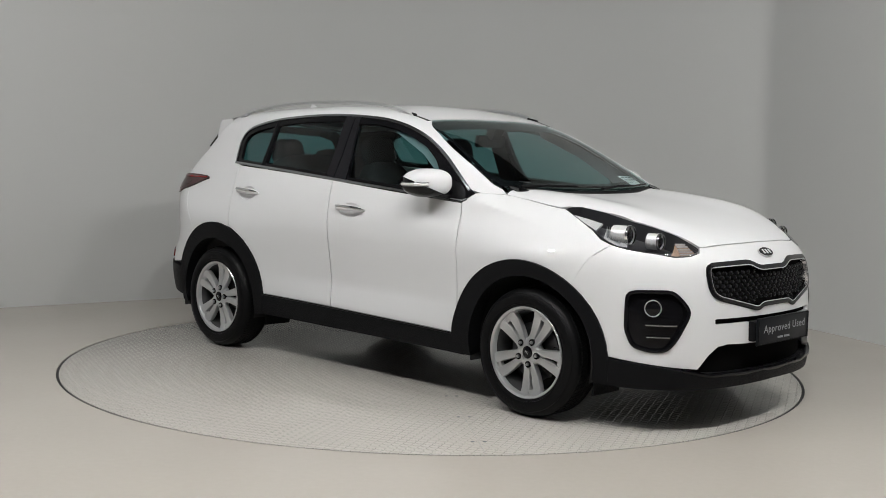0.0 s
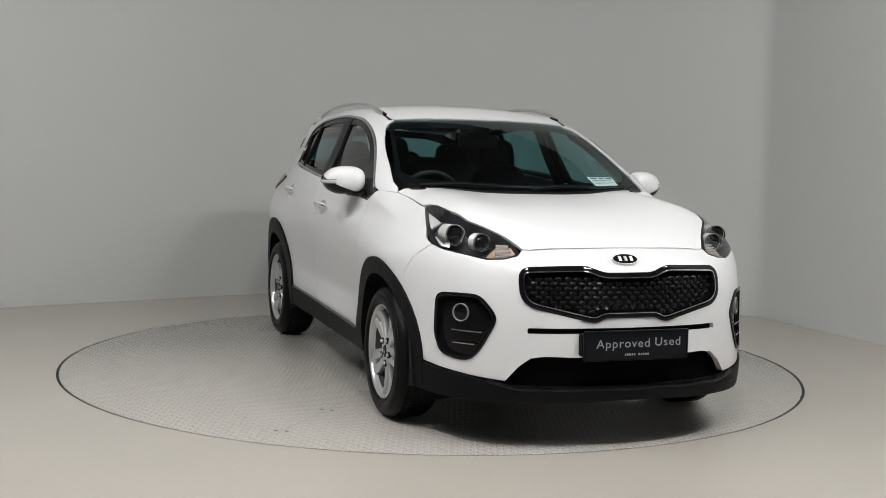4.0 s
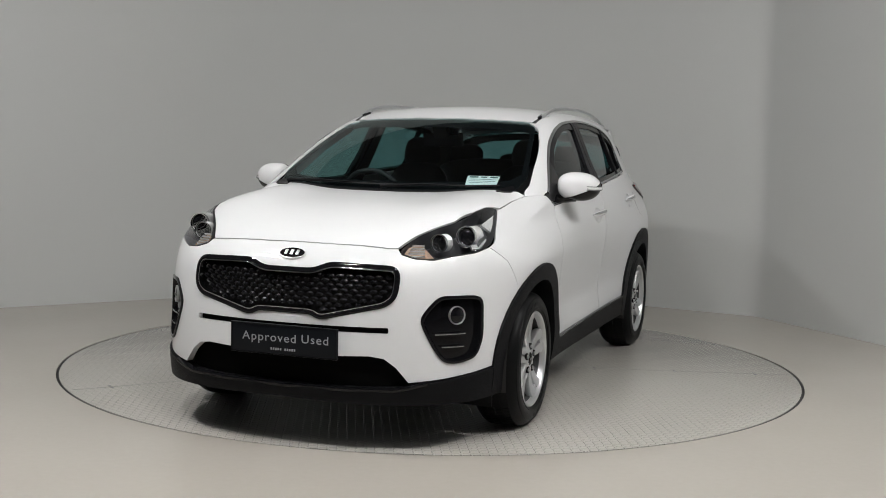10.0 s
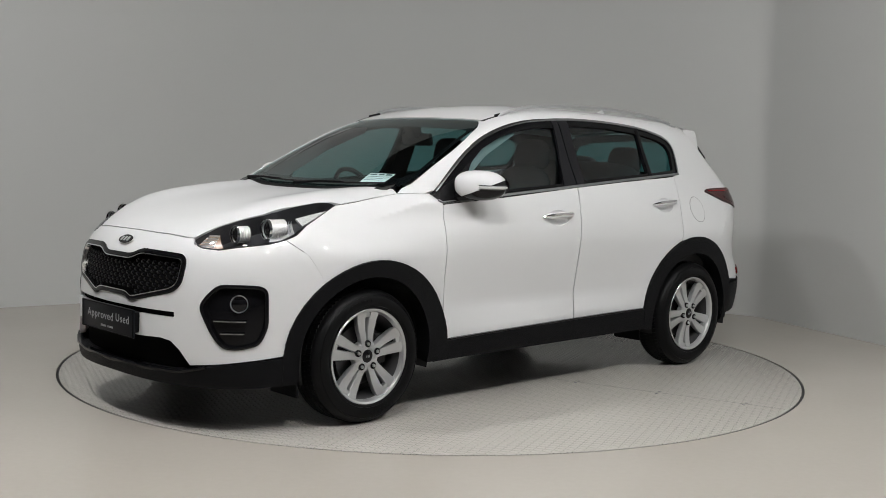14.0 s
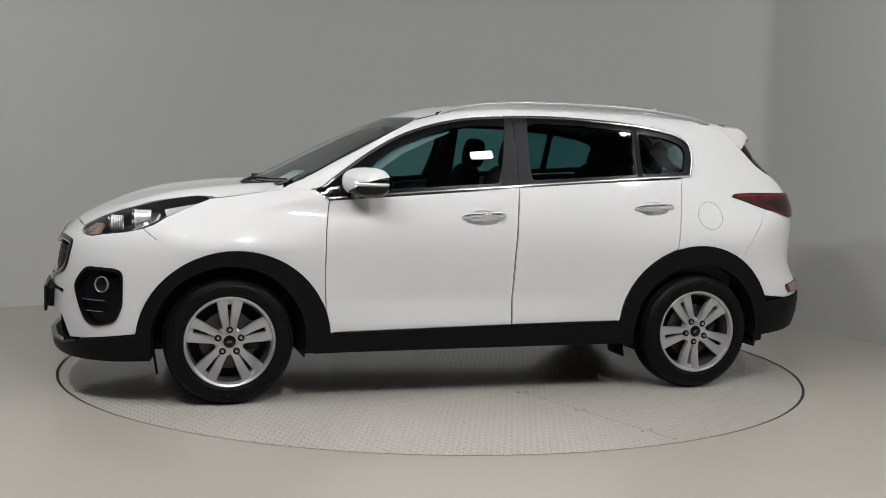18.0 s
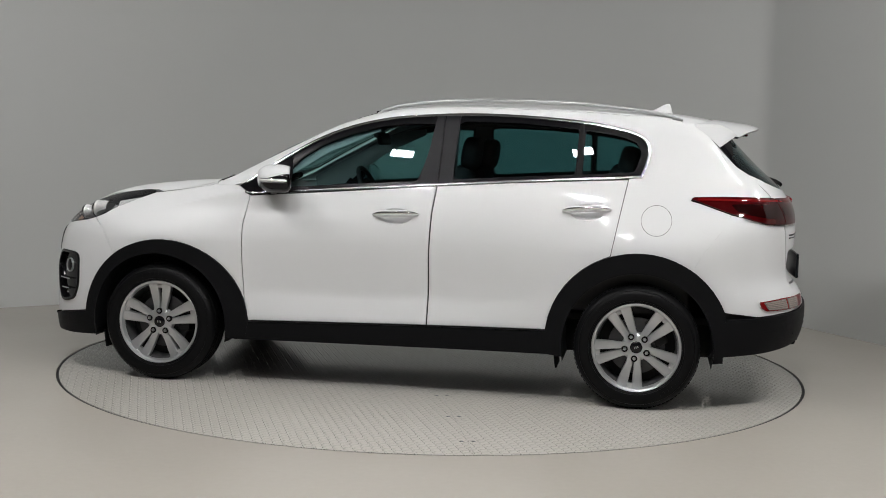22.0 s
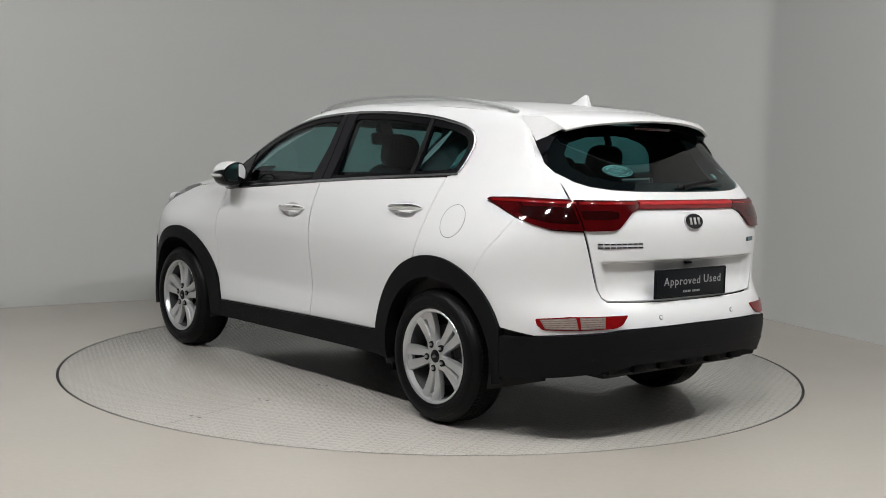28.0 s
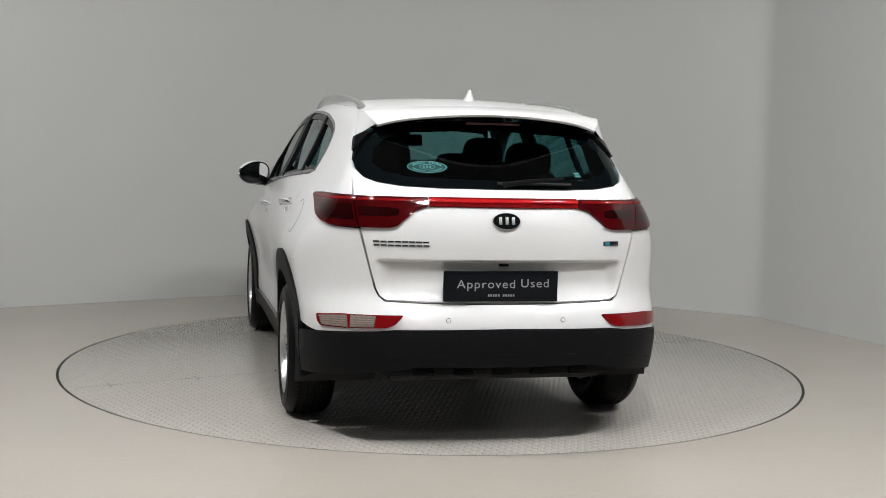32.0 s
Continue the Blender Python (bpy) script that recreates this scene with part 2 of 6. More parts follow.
def build_room():
    h, th = 4.7, 0.12
    pts = wall_plan()
    bm = bmesh.new()
    ring = []
    for i, p in enumerate(pts):
        d = (pts[min(i + 1, len(pts) - 1)] - pts[max(i - 1, 0)]).normalized()
        o = Vector((-d.y, d.x)) * th
        ring.append([bm.verts.new((q.x, q.y, z)) for q, z in ((p, 0), (p, h), (p + o, h), (p + o, 0))])
    for a, b in zip(ring, ring[1:]):
        for k in range(4):
            bm.faces.new((a[k], a[(k + 1) % 4], b[(k + 1) % 4], b[k]))
    bm.faces.new(ring[0]); bm.faces.new(ring[-1])
    tagged(finish("wall_backdrop", bm, M_WALL, smooth=20), "smooth pale grey curved studio wall", "wall", kind="structure")
    for nm, size, at in (("wall_south", (17, 0.15, h), (0, -10.6, h / 2)), ("wall_west", (0.15, 17, h), (-8.4, -2.2, h / 2)),
                         ("wall_east", (0.15, 17, h), (8.4, -2.2, h / 2)), ("wall_north", (17, 0.15, h), (0, 6.2, h / 2))):
        bm = bmesh.new()
        box(bm, size, at)
        tagged(finish(nm, bm, M_DARK), "plain dark painted studio wall", "wall", kind="structure")
    bm = bmesh.new()
    box(bm, (17, 17, 0.1), (0, -2.2, h + 0.05))
    tagged(finish("ceiling", bm, M_CEIL), "plain dark studio ceiling", "ceiling", kind="structure")
    # floor with a round opening for the turntable
    bm = bmesh.new()
    seg, R = 160, 2.271
    inner = [bm.verts.new((R * math.cos(2 * math.pi * k / seg), R * math.sin(2 * math.pi * k / seg), 0)) for k in range(seg)]
    low = [bm.verts.new((v.co.x, v.co.y, -0.06)) for v in inner]
    outer = []
    for k in range(seg):
        a = 2 * math.pi * k / seg
        c, s = math.cos(a), math.sin(a)
        q = 8.5 / max(abs(c), abs(s))
        outer.append(bm.verts.new((q * c, q * s - 2.2, 0)))
    for k in range(seg):
        j = (k + 1) % seg
        bm.faces.new((inner[k], inner[j], outer[j], outer[k]))
        bm.faces.new((inner[k], low[k], low[j], inner[j]))
    tagged(finish("floor", bm, M_FLOOR, smooth=30), "glossy cream painted studio floor", "floor", kind="structure")
    bm = bmesh.new()
    box(bm, (5.2, 5.2, 0.05), (0, 0, -0.12))
    tagged(finish("floor_pit", bm, M_BLACK), "dark pit under the turntable", "floor", kind="structure")


SEAMS = [(-0.21, 0.87, -0.61, 2.15), (0.70, -0.58, 1.73, -1.42)]


M_JOINT = mat("joint_grime", (0.22, 0.215, 0.20), 0.5, vary=0.2, vary_scale=8)


def build_turntable():
    t = tagged(new("turntable"), "round painted tread-plate turntable flush with the floor", "turntable")
    bm = bmesh.new()
    revolve(bm, [(0.0001, -0.05), (2.2545, -0.05), (2.2545, -0.001), (2.252, 0.0), (0.0001, 0.0)], 160, axis="z")
    part("deck", bm, M_TREAD, t, smooth=30)
    # black ring added in the gap to stand for its deep shade
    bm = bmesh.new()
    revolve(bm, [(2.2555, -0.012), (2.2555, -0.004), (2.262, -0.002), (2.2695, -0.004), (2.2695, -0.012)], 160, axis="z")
    part("gap_shade_ring", bm, M_BLACK, t, "black ring standing for the shaded gap round the deck", smooth=30)
    for x0, y0, x1, y1 in SEAMS:          # plate joints
        bm = bmesh.new()
        d = Vector((x1 - x0, y1 - y0, 0))
        box(bm, (d.length, 0.0025, 0.002), ((x0 + x1) / 2, (y0 + y1) / 2, 0.0004), rot=(0, 0, math.degrees(math.atan2(d.y, d.x))))
        part("plate_joint", bm, M_JOINT, t)
    # countersunk screw heads on the deck
    bm = bmesh.new()
    for x0, y0, x1, y1 in SEAMS:
        d = Vector((x1 - x0, y1 - y0, 0))
        side = Vector((-d.y, d.x, 0)).normalized() * 0.028
        for k in range(3):
            p = Vector((x0, y0, 0.0005)) + d * (0.10 + 0.37 * k)
            for q in (p + side, p - side):
                cyl(bm, 0.010, 0.009, 0.003, tuple(q), seg=8)
    tagged(part("screw_heads", bm, M_STEEL, t, "dull screw heads"), kind="stuff")
    return t


def build_ceiling_lights():
    """Oblong panels hung in a wide arc before the turntable, with smaller fill panels added over it and one behind."""
    for x, y, k in LIGHT_RING:
        z = LIGHT_Z
        lamp = tagged(new("ceiling_light"), "oblong white LED flood or added fill panel hung under the ceiling", "ceiling light", group="ceiling lights")
        tilt = pose(x, y, z, 0, 0, math.degrees(math.atan2(y, x)) + 90) @ pose(0, 0, 0, 24 if y < -1 else 0)
        bm = bmesh.new()
        box(bm, (0.38 * k, 0.27 * k, 0.04), (0, 0, 0.024), bevel=0.005)
        part("housing", bm, M_TRIM, lamp, matrix=tilt)
        bm = bmesh.new()
        box(bm, (0.30 * k, 0.19 * k, 0.008), (0, 0, 0.0), bevel=0.003)
        part("diffuser", bm, M_LED, lamp, "glowing white diffuser", matrix=tilt)
        bm = bmesh.new()
        cyl(bm, 0.012, 0.012, 4.7 - z - 0.02, (x, y, (4.7 + z) / 2 + 0.012), seg=10)
        part("drop_rod", bm, M_SILVER, lamp)


# the last three are added fill, for the roof and the upright panels
LIGHT_RING = ((3.95, -2.3, 0.88), (2.65, -3.55, 1.1), (0.42, -4.5, 1.15), (-1.65, -3.95, 1.08), (-3.15, -2.1, 1.08), (-0.8, 0.1, 0.25), (0.8, 0.1, 0.25), (0.2, -6.3, 0.58))
LIGHT_Z = 4.25
build_room()
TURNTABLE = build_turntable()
build_ceiling_lights()


# ---------------------------------------------------------------- the car's outer form
# One smooth closed form: x ahead of the middle of the wheelbase, y to the car's left, z up.
def spline(xs, ys):
    """A natural cubic through a few stations, as a function of arrays; straight beyond its ends."""
    xs, ys = np.array(xs, float), np.array(ys, float)
    n, h = len(xs), np.diff(xs)
    A, r = np.eye(n), np.zeros(n)
    for i in range(1, n - 1):
        A[i, i - 1:i + 2] = h[i - 1], 2 * (h[i - 1] + h[i]), h[i]
        r[i] = 6 * ((ys[i + 1] - ys[i]) / h[i] - (ys[i] - ys[i - 1]) / h[i - 1])
    m = np.linalg.solve(A, r)
    s0 = (ys[1] - ys[0]) / h[0] - h[0] * m[1] / 6
    s1 = (ys[-1] - ys[-2]) / h[-1] + h[-1] * m[-2] / 6

    def f(x):
        x = np.asarray(x, float)
        q = np.clip(x, xs[0], xs[-1])
        i = np.clip(np.searchsorted(xs, q) - 1, 0, n - 2)
        a, b = (xs[i + 1] - q) / h[i], (q - xs[i]) / h[i]
        y = a * ys[i] + b * ys[i + 1] + ((a ** 3 - a) * m[i] + (b ** 3 - b) * m[i + 1]) * h[i] ** 2 / 6
        return y + np.where(x < xs[0], (x - xs[0]) * s0, 0) + np.where(x > xs[-1], (x - xs[-1]) * s1, 0)
    return f


def smax(a, b, k):
    h = np.clip(1 - np.abs(a - b) / k, 0, 1)
    return np.maximum(a, b) + h * h * k / 4


def smin(a, b, k):
    return -smax(-a, -b, k)


def sstep(a, b, x):
    q = np.clip((x - a) / (b - a), 0, 1)
    return q * q * (3 - 2 * q)


SIDE = spline((0.2, 0.32, 0.45, 0.62, 0.80, 0.93, 1.05, 1.15, 1.27, 1.40, 1.50, 1.60),
              (0.845, 0.868, 0.878, 0.886, 0.900, 0.898, 0.874, 0.838, 0.778, 0.720, 0.676, 0.63))
NOSE = spline((0.10, 0.22, 0.32, 0.50, 0.66, 0.76, 0.83, 0.88, 0.93, 1.00),
              (2.16, 2.215, 2.232, 2.232, 2.222, 2.205, 2.178, 2.14, 2.085, 1.98))
HOOD = spline((0.4, 1.0, 1.24, 1.41, 1.58, 1.74, 1.91, 2.04, 2.12, 2.20),
              (1.17, 1.125, 1.112, 1.095, 1.073, 1.043, 0.995, 0.945, 0.905, 0.855))
TAIL = spline((0.18, 0.30, 0.42, 0.55, 0.61, 0.67, 0.80, 0.90, 1.03, 1.12, 1.17, 1.28, 1.40, 1.55),
              (2.11, 2.20, 2.245, 2.250, 2.232, 2.200, 2.186, 2.192, 2.182, 2.142, 2.108, 1.99, 1.87, 1.73))
ROOF = spline((-2.1, -1.76, -1.54, -1.18, -0.82, -0.47, 0.0, 0.3, 0.6), (1.485, 1.543, 1.578, 1.608, 1.620, 1.625, 1.602, 1.555, 1.47))


def form(x, y, z):
    """Below nought inside the body, in metres near its skin."""
    x, y, z = (np.asarray(q, float) for q in (x, y, z))
    ay = np.abs(y)
    up = sstep(0.80, 1.12, z)
    front = np.maximum(x - 0.25, 0)
    back = np.maximum(-x - 0.5, 0)
    taper = (0.008 + 0.074 * up) * front ** 2 + (0.015 + 0.05 * sstep(0.85, 1.2, z)) * back ** 2
    flare = 0.040 * np.exp(-((x - 1.335) / 0.42) ** 2) + 0.026 * np.exp(-((x + 1.335) / 0.45) ** 2)
    crease = np.clip(smin((0.84 - z) / 0.30, (z - 0.41) / 0.12, 0.22), 0, 1)
    waist = 0.021 * crease * np.exp(-((x - 0.05) / 0.78) ** 4)
    side = ay - (SIDE(z) - taper - waist + flare * (1 - sstep(0.80, 1.0, z)))
    nose = x - (NOSE(z) - 0.27 * ay ** 2 - 0.66 * ay ** 6)
    ridge = 0.026 * (1 - sstep(1.55, 2.02, x)) * np.exp(-((ay - 0.56) / 0.17) ** 2)
    hood = z - (HOOD(x) + ridge - 0.05 * (ay / 0.75) ** 6)
    screen = 0.885 * (z - (1.155 + 0.525 * (1.09 - 0.20 * ay ** 2 - x) - 0.06 * np.maximum(0.62 - x, 0) ** 2))
    roof = z - (ROOF(x) - 0.037 * (ay / 0.6) ** 2)
    recess = 0.034 * sstep(0.853, 0.841, z) * sstep(0.62, 0.76, z) * (1 - sstep(0.50, 0.585, ay))
    tail = -x - (TAIL(z) - recess - 0.16 * ay ** 2 - 0.60 * ay ** 6)
    low = 0.2 - z
    cabin = np.maximum(smax(screen, roof, 0.10), 0.99 - z)
    top = smin(smax(nose, hood, 0.06), cabin, 0.02 + 0.07 * sstep(0.62, 0.74, ay))
    body = smax(smax(top, tail, 0.05), side, 0.09)
    return np.maximum(body, low)


def cast(o, d, far=2.6, off=0.0):
    """Where rays from inside leave the form."""
    o, d = np.asarray(o, float), np.asarray(d, float)
    steps = np.linspace(0, far, 105)
    a, b = np.zeros(len(o)), np.full(len(o), far)
    for i in range(0, len(o), 3000):
        p = o[i:i + 3000, None] + d[i:i + 3000, None] * steps[None, :, None]
        out = form(p[..., 0], p[..., 1], p[..., 2]) > off
        out[:, 0], out[:, -1] = False, True
        k = out.argmax(1)
        a[i:i + 3000], b[i:i + 3000] = steps[k - 1], steps[k]
    for _ in range(15):
        m = (a + b) / 2
        p = o + d * m[:, None]
        out = form(p[:, 0], p[:, 1], p[:, 2]) > off
        b, a = np.where(out, m, b), np.where(out, a, m)
    return o + d * ((a + b) / 2)[:, None]


def normal_at(p):
    e = 0.002
    g = np.stack([form(*(p + e * np.eye(3)[k]).T) - form(*(p - e * np.eye(3)[k]).T) for k in range(3)], -1)
    return g / np.maximum(np.linalg.norm(g, axis=1, keepdims=True), 1e-9)


FRONT_AXIS, REAR_AXIS = 0.75, -0.75


def rays(mode, uv):
    u, v = uv[:, 0], uv[:, 1]
    z = 0 * u
    if mode == "side":
        return np.stack([u, z, v], -1), np.stack([z, z + 1, z], -1)
    if mode == "front":
        return np.stack([z + 0.4, u, v], -1), np.stack([z + 1, z, z], -1)
    if mode == "rear":
        return np.stack([z - 0.6, u, v], -1), np.stack([z - 1, z, z], -1)
    if mode == "top":
        return np.stack([u, v, z + 0.85], -1), np.stack([z, z, z + 1], -1)
    ax, s = (FRONT_AXIS, 1) if mode == "fwrap" else (REAR_AXIS, -1)
    return np.stack([z + ax, z, v], -1), np.stack([s * np.cos(u / 1.4), np.sin(u / 1.4), z], -1)


def wrap(points, mode="fwrap"):
    """(x, y, z) near the skin as (way round, z)."""
    ax, s = (FRONT_AXIS, 1) if mode == "fwrap" else (REAR_AXIS, -1)
    return [(1.4 * math.atan2(y, s * (x - ax)), z) for x, y, z in points]


def rounded(pts, r):
    """An outline with its corners rounded by up to r."""
    out, n = [], len(pts)
    for i in range(n):
        p0, p, p1 = (Vector(pts[k % n]) for k in (i - 1, i, i + 1))
        a, b = p0 - p, p1 - p
        if r <= 0 or a.length < 1e-6 or b.length < 1e-6:
            out.append(p); continue
        ra, rb = min(r, a.length * 0.48), min(r, b.length * 0.48)
        s, e = p + a.normalized() * ra, p + b.normalized() * rb
        if a.angle(b) > radians(172):
            out.append(p); continue
        for k in range(5):
            t = k / 4
            out.append(s * (1 - t) ** 2 + p * 2 * t * (1 - t) + e * t * t)
    return out


def flow(pts, closed=True, per=6):
    """A smooth curve through control points."""
    P = [Vector(p) for p in pts]
    n, out = len(P), []
    for i in range(n if closed else n - 1):
        p0, p1, p2, p3 = (P[(i + k) % n] if closed else P[min(max(i + k, 0), n - 1)] for k in (-1, 0, 1, 2))
        for j in range(per):
            t = j / per
            out.append(0.5 * (2 * p1 + (p2 - p0) * t + (2 * p0 - 5 * p1 + 4 * p2 - p3) * t * t + (3 * p1 - p0 - 3 * p2 + p3) * t ** 3))
    return out if closed else out + [P[-1]]


def arc(cx, cz, r, a0, a1, n=14, rz=None):
    return [(cx + r * math.cos(radians(a0 + (a1 - a0) * k / n)), cz + (rz or r) * math.sin(radians(a0 + (a1 - a0) * k / n))) for k in range(n + 1)]


def area(p):
    return sum(p[i - 1][0] * p[i][1] - p[i][0] * p[i - 1][1] for i in range(len(p))) / 2


def inset(pts, g):
    """The outline drawn in by g all round."""
    P = [Vector(p) for p in pts]
    if area(P) < 0:
        P.reverse()
    if not g:
        return P
    n, out = len(P), []
    for i in range(n):
        a, b = (P[i] - P[i - 1]), (P[(i + 1) % n] - P[i])
        if a.length < 1e-7 or b.length < 1e-7:
            continue
        a.normalize(); b.normalize()
        na, nb = Vector((-a.y, a.x)), Vector((-b.y, b.x))
        m = na + nb
        k = m.dot(na)
        out.append(P[i] + (m * (g / max(k, 0.5)) if k > 1e-3 else na * g))
    return out


def dense(P, step):
    out = []
    for i in range(len(P)):
        a, b = P[i - 1], P[i]
        k = max(1, int((b - a).length / step))
        out += [a + (b - a) * (j / k) for j in range(k)]
    return out


from mathutils.geometry import delaunay_2d_cdt


def skin_mesh(name, outline, mode, off=0.0, depth=0.014, gap=0.0, step=0.035, holes=(), edge=0.0):
    """A panel: an outline laid on the form, drawn off its skin, with edges turned in by depth."""
    P = dense(inset(outline, gap), min(step, 0.03))
    loops = [P] + [dense(inset(h, 0), min(step, 0.03))[::-1] for h in holes]
    verts, edges, faces = [], [], []
    for L in loops:
        k = len(verts)
        verts += L
        edges += [(k + i, k + (i + 1) % len(L)) for i in range(len(L))]
    lo = [min(p[i] for p in P) for i in (0, 1)]
    hi = [max(p[i] for p in P) for i in (0, 1)]
    nb = len(verts)
    poly = np.array([tuple(p) for p in P])

    def inside(q, R):
        R = np.array([tuple(p) for p in R]); S = np.roll(R, 1, 0)
        c = (R[:, 1] > q[1]) != (S[:, 1] > q[1])
        xs = (S[:, 0] - R[:, 0]) * (q[1] - R[:, 1]) / np.where(c, S[:, 1] - R[:, 1], 1) + R[:, 0]
        return (c & (q[0] < xs)).sum() % 2 == 1
    bd = np.array([tuple(p) for p in verts])
    grid, row, y = [], 0, lo[1] + step / 2
    while y < hi[1]:
        xs = np.arange(lo[0] + (step / 2 if row % 2 else 0), hi[0], step)
        grid.append(np.stack([xs, 0 * xs + y], -1))
        y += step * 0.87
        row += 1
    if grid:
        Q = np.concatenate(grid)

        def within(R):
            R = np.array([tuple(p) for p in R]); S = np.roll(R, 1, 0)
            c = (R[None, :, 1] > Q[:, None, 1]) != (S[None, :, 1] > Q[:, None, 1])
            den = np.where(np.abs(S[:, 1] - R[:, 1]) < 1e-12, 1, S[:, 1] - R[:, 1])
            xs = (S[:, 0] - R[:, 0]) * (Q[:, None, 1] - R[None, :, 1]) / den + R[None, :, 0]
            return (c & (Q[:, None, 0] < xs)).sum(1) % 2 == 1
        ok = within(P)
        for h in loops[1:]:
            ok &= ~within(h)
        Q = Q[ok]
        if len(Q):
            Q = Q[((Q[:, None] - bd[None]) ** 2).sum(-1).min(1) > (step * 0.45) ** 2]
        verts += [Vector(q) for q in Q]
    vo, eo, fo, _, _, _ = delaunay_2d_cdt(verts, edges, [], 1 if not holes else 2, 1e-6)
    uv = np.array([tuple(v) for v in vo])
    if holes:
        cent = [uv[list(f)].mean(0) for f in fo]
        fo = [f for f, c in zip(fo, cent) if inside(c, P) and not any(inside(c, h) for h in loops[1:])]
    o, d = rays(mode, uv)
    pts = cast(o, d)
    nrm = normal_at(pts)
    pts = pts + nrm * off
    # outward winding
    F = [tuple(f) for f in fo]
    T = np.array([f[:3] for f in F])
    way = (np.cross(pts[T[:, 1]] - pts[T[:, 0]], pts[T[:, 2]] - pts[T[:, 0]]) * nrm[T[:, 0]]).sum(1)
    F = [f if w > 0 else f[::-1] for f, w in zip(F, way)]
    use = {}
    for f in F:
        for i in range(len(f)):
            a, b = f[i], f[(i + 1) % len(f)]
            use[(a, b)] = use.get((a, b), 0) + 1
    border = [e for e in use if (e[1], e[0]) not in use]
    V, N = [tuple(p) for p in pts], [tuple(n) for n in nrm]
    if depth:
        ring = {}
        for a, b in border:
            for q in (a, b):
                if q not in ring:
                    ring[q] = None
        # outward direction of the edge, for its shading
        dirs = {q: np.zeros(3) for q in ring}
        for a, b in border:
            t = pts[b] - pts[a]
            w = np.cross(t, nrm[a])
            dirs[a] += w; dirs[b] += w
        for q in ring:
            w = dirs[q] / max(np.linalg.norm(dirs[q]), 1e-9)
            i = len(V)
            V.append(tuple(pts[q])); N.append(tuple(w))
            V.append(tuple(pts[q] - nrm[q] * depth)); N.append(tuple(w))
            ring[q] = i
        for a, b in border:
            F.append((ring[b], ring[a], ring[a] + 1, ring[b] + 1))
    return V, N, F


def mesh_from(name, V, N, F, material, flip=False):
    me = bpy.data.meshes.new(name)
    if flip:
        V = [(x, -y, z) for x, y, z in V]
        N = [(x, -y, z) for x, y, z in N]
        F = [f[::-1] for f in F]
    me.from_pydata(V, [], F)
    me.polygons.foreach_set("use_smooth", [True] * len(me.polygons))
    me.normals_split_custom_set_from_vertices(N)
    me.materials.append(material)
    return me


def panel(name, outline, mode, material, parent, off=0.0, depth=0.014, gap=0.0022, step=0.035, holes=(), label="", both=False):
    """One panel of the skin; both: its mirror twin on the car's right side too. Returns the objects."""
    V, N, F = skin_mesh(name, outline, mode, off, depth, gap, step, holes)
    made = []
    for flip in ((False, True) if both else (False,)):
        p = parent[int(flip)] if isinstance(parent, (list, tuple)) else parent
        ob = new(name, mesh_from(name, V, N, F, material, flip))
        ob.parent = p
        if label:
            tagged(ob, label)
        made.append(ob)
    return made if both else made[0]


def at_skin(mode, u, v, off=0.0):
    """A place on the skin and the normal there."""
    o, d = rays(mode, np.array([(u, v)], float))
    p = cast(o, d)
    n = normal_at(p)
    return Vector(p[0] + n[0] * off), Vector(n[0])


def ribbon(name, line, mode, material, parent, width=0.012, off=0.004, depth=0.01, label="", both=False, closed=False):
    """A strip of trim that follows a line on the skin."""
    L = [Vector(p) for p in line]
    n = len(L)
    left, right = [], []
    for i in range(n):
        if closed:
            d = (L[(i + 1) % n] - L[i - 1])
        else:
            d = (L[min(i + 1, n - 1)] - L[max(i - 1, 0)])
        d.normalize()
        w = Vector((-d.y, d.x)) * width / 2
        left.append(L[i] + w); right.append(L[i] - w)
    uv = np.array([tuple(p) for p in left + right])
    o, d = rays(mode, uv)
    p = cast(o, d)
    nm = normal_at(p)
    made = []
    for flip in ((False, True) if both else (False,)):
        s = np.array([1, -1 if flip else 1, 1])
        bm = bmesh.new()
        hi = [bm.verts.new(q * s) for q in p + nm * off]
        lo = [bm.verts.new(q * s) for q in p - nm * depth]
        cr = [bm.verts.new((p[i] + p[i + n]) / 2 * s + (nm[i] * (off + width * 0.18)) * s) for i in range(n)]
        for i in range(n if closed else n - 1):
            j = (i + 1) % n
            bm.faces.new((hi[i], hi[j], cr[j], cr[i]))
            bm.faces.new((cr[i], cr[j], hi[n + j], hi[n + i]))
            bm.faces.new((lo[i], lo[j], hi[j], hi[i]))
            bm.faces.new((hi[n + i], hi[n + j], lo[n + j], lo[n + i]))
        if not closed:
            for i in (0, n - 1):
                bm.faces.new((lo[i], hi[i], cr[i], hi[n + i], lo[n + i]))
        par = parent[int(flip)] if isinstance(parent, (list, tuple)) else parent
        made.append(part(name, bm, material, par, label, smooth=40))
    return made if both else made[0]


# ---------------------------------------------------------------- the car
CAR = tagged(new("car"), "white five-door sport utility car parked on the turntable", "car")
FWX, RWX, HUB_Z = 1.335, -1.335, 0.33
A_OUT, A_IN = 0.478, 0.385      # cladding round the wheel openings, outer and inner edge
F_ARCH = arc(1.305, 0.325, 0.497, 172, 8, 26, 0.478)     # from back to front, over the top
R_ARCH = arc(RWX, 0.345, 0.485, 172, 8, 22)


def bowl(x, z, a=0.088, b=0.044, n=28):
    """The oval rim of a handle's bowl."""
    return [(x + a * math.cos(2 * math.pi * k / n), z + b * math.sin(2 * math.pi * k / n)) for k in range(n)]


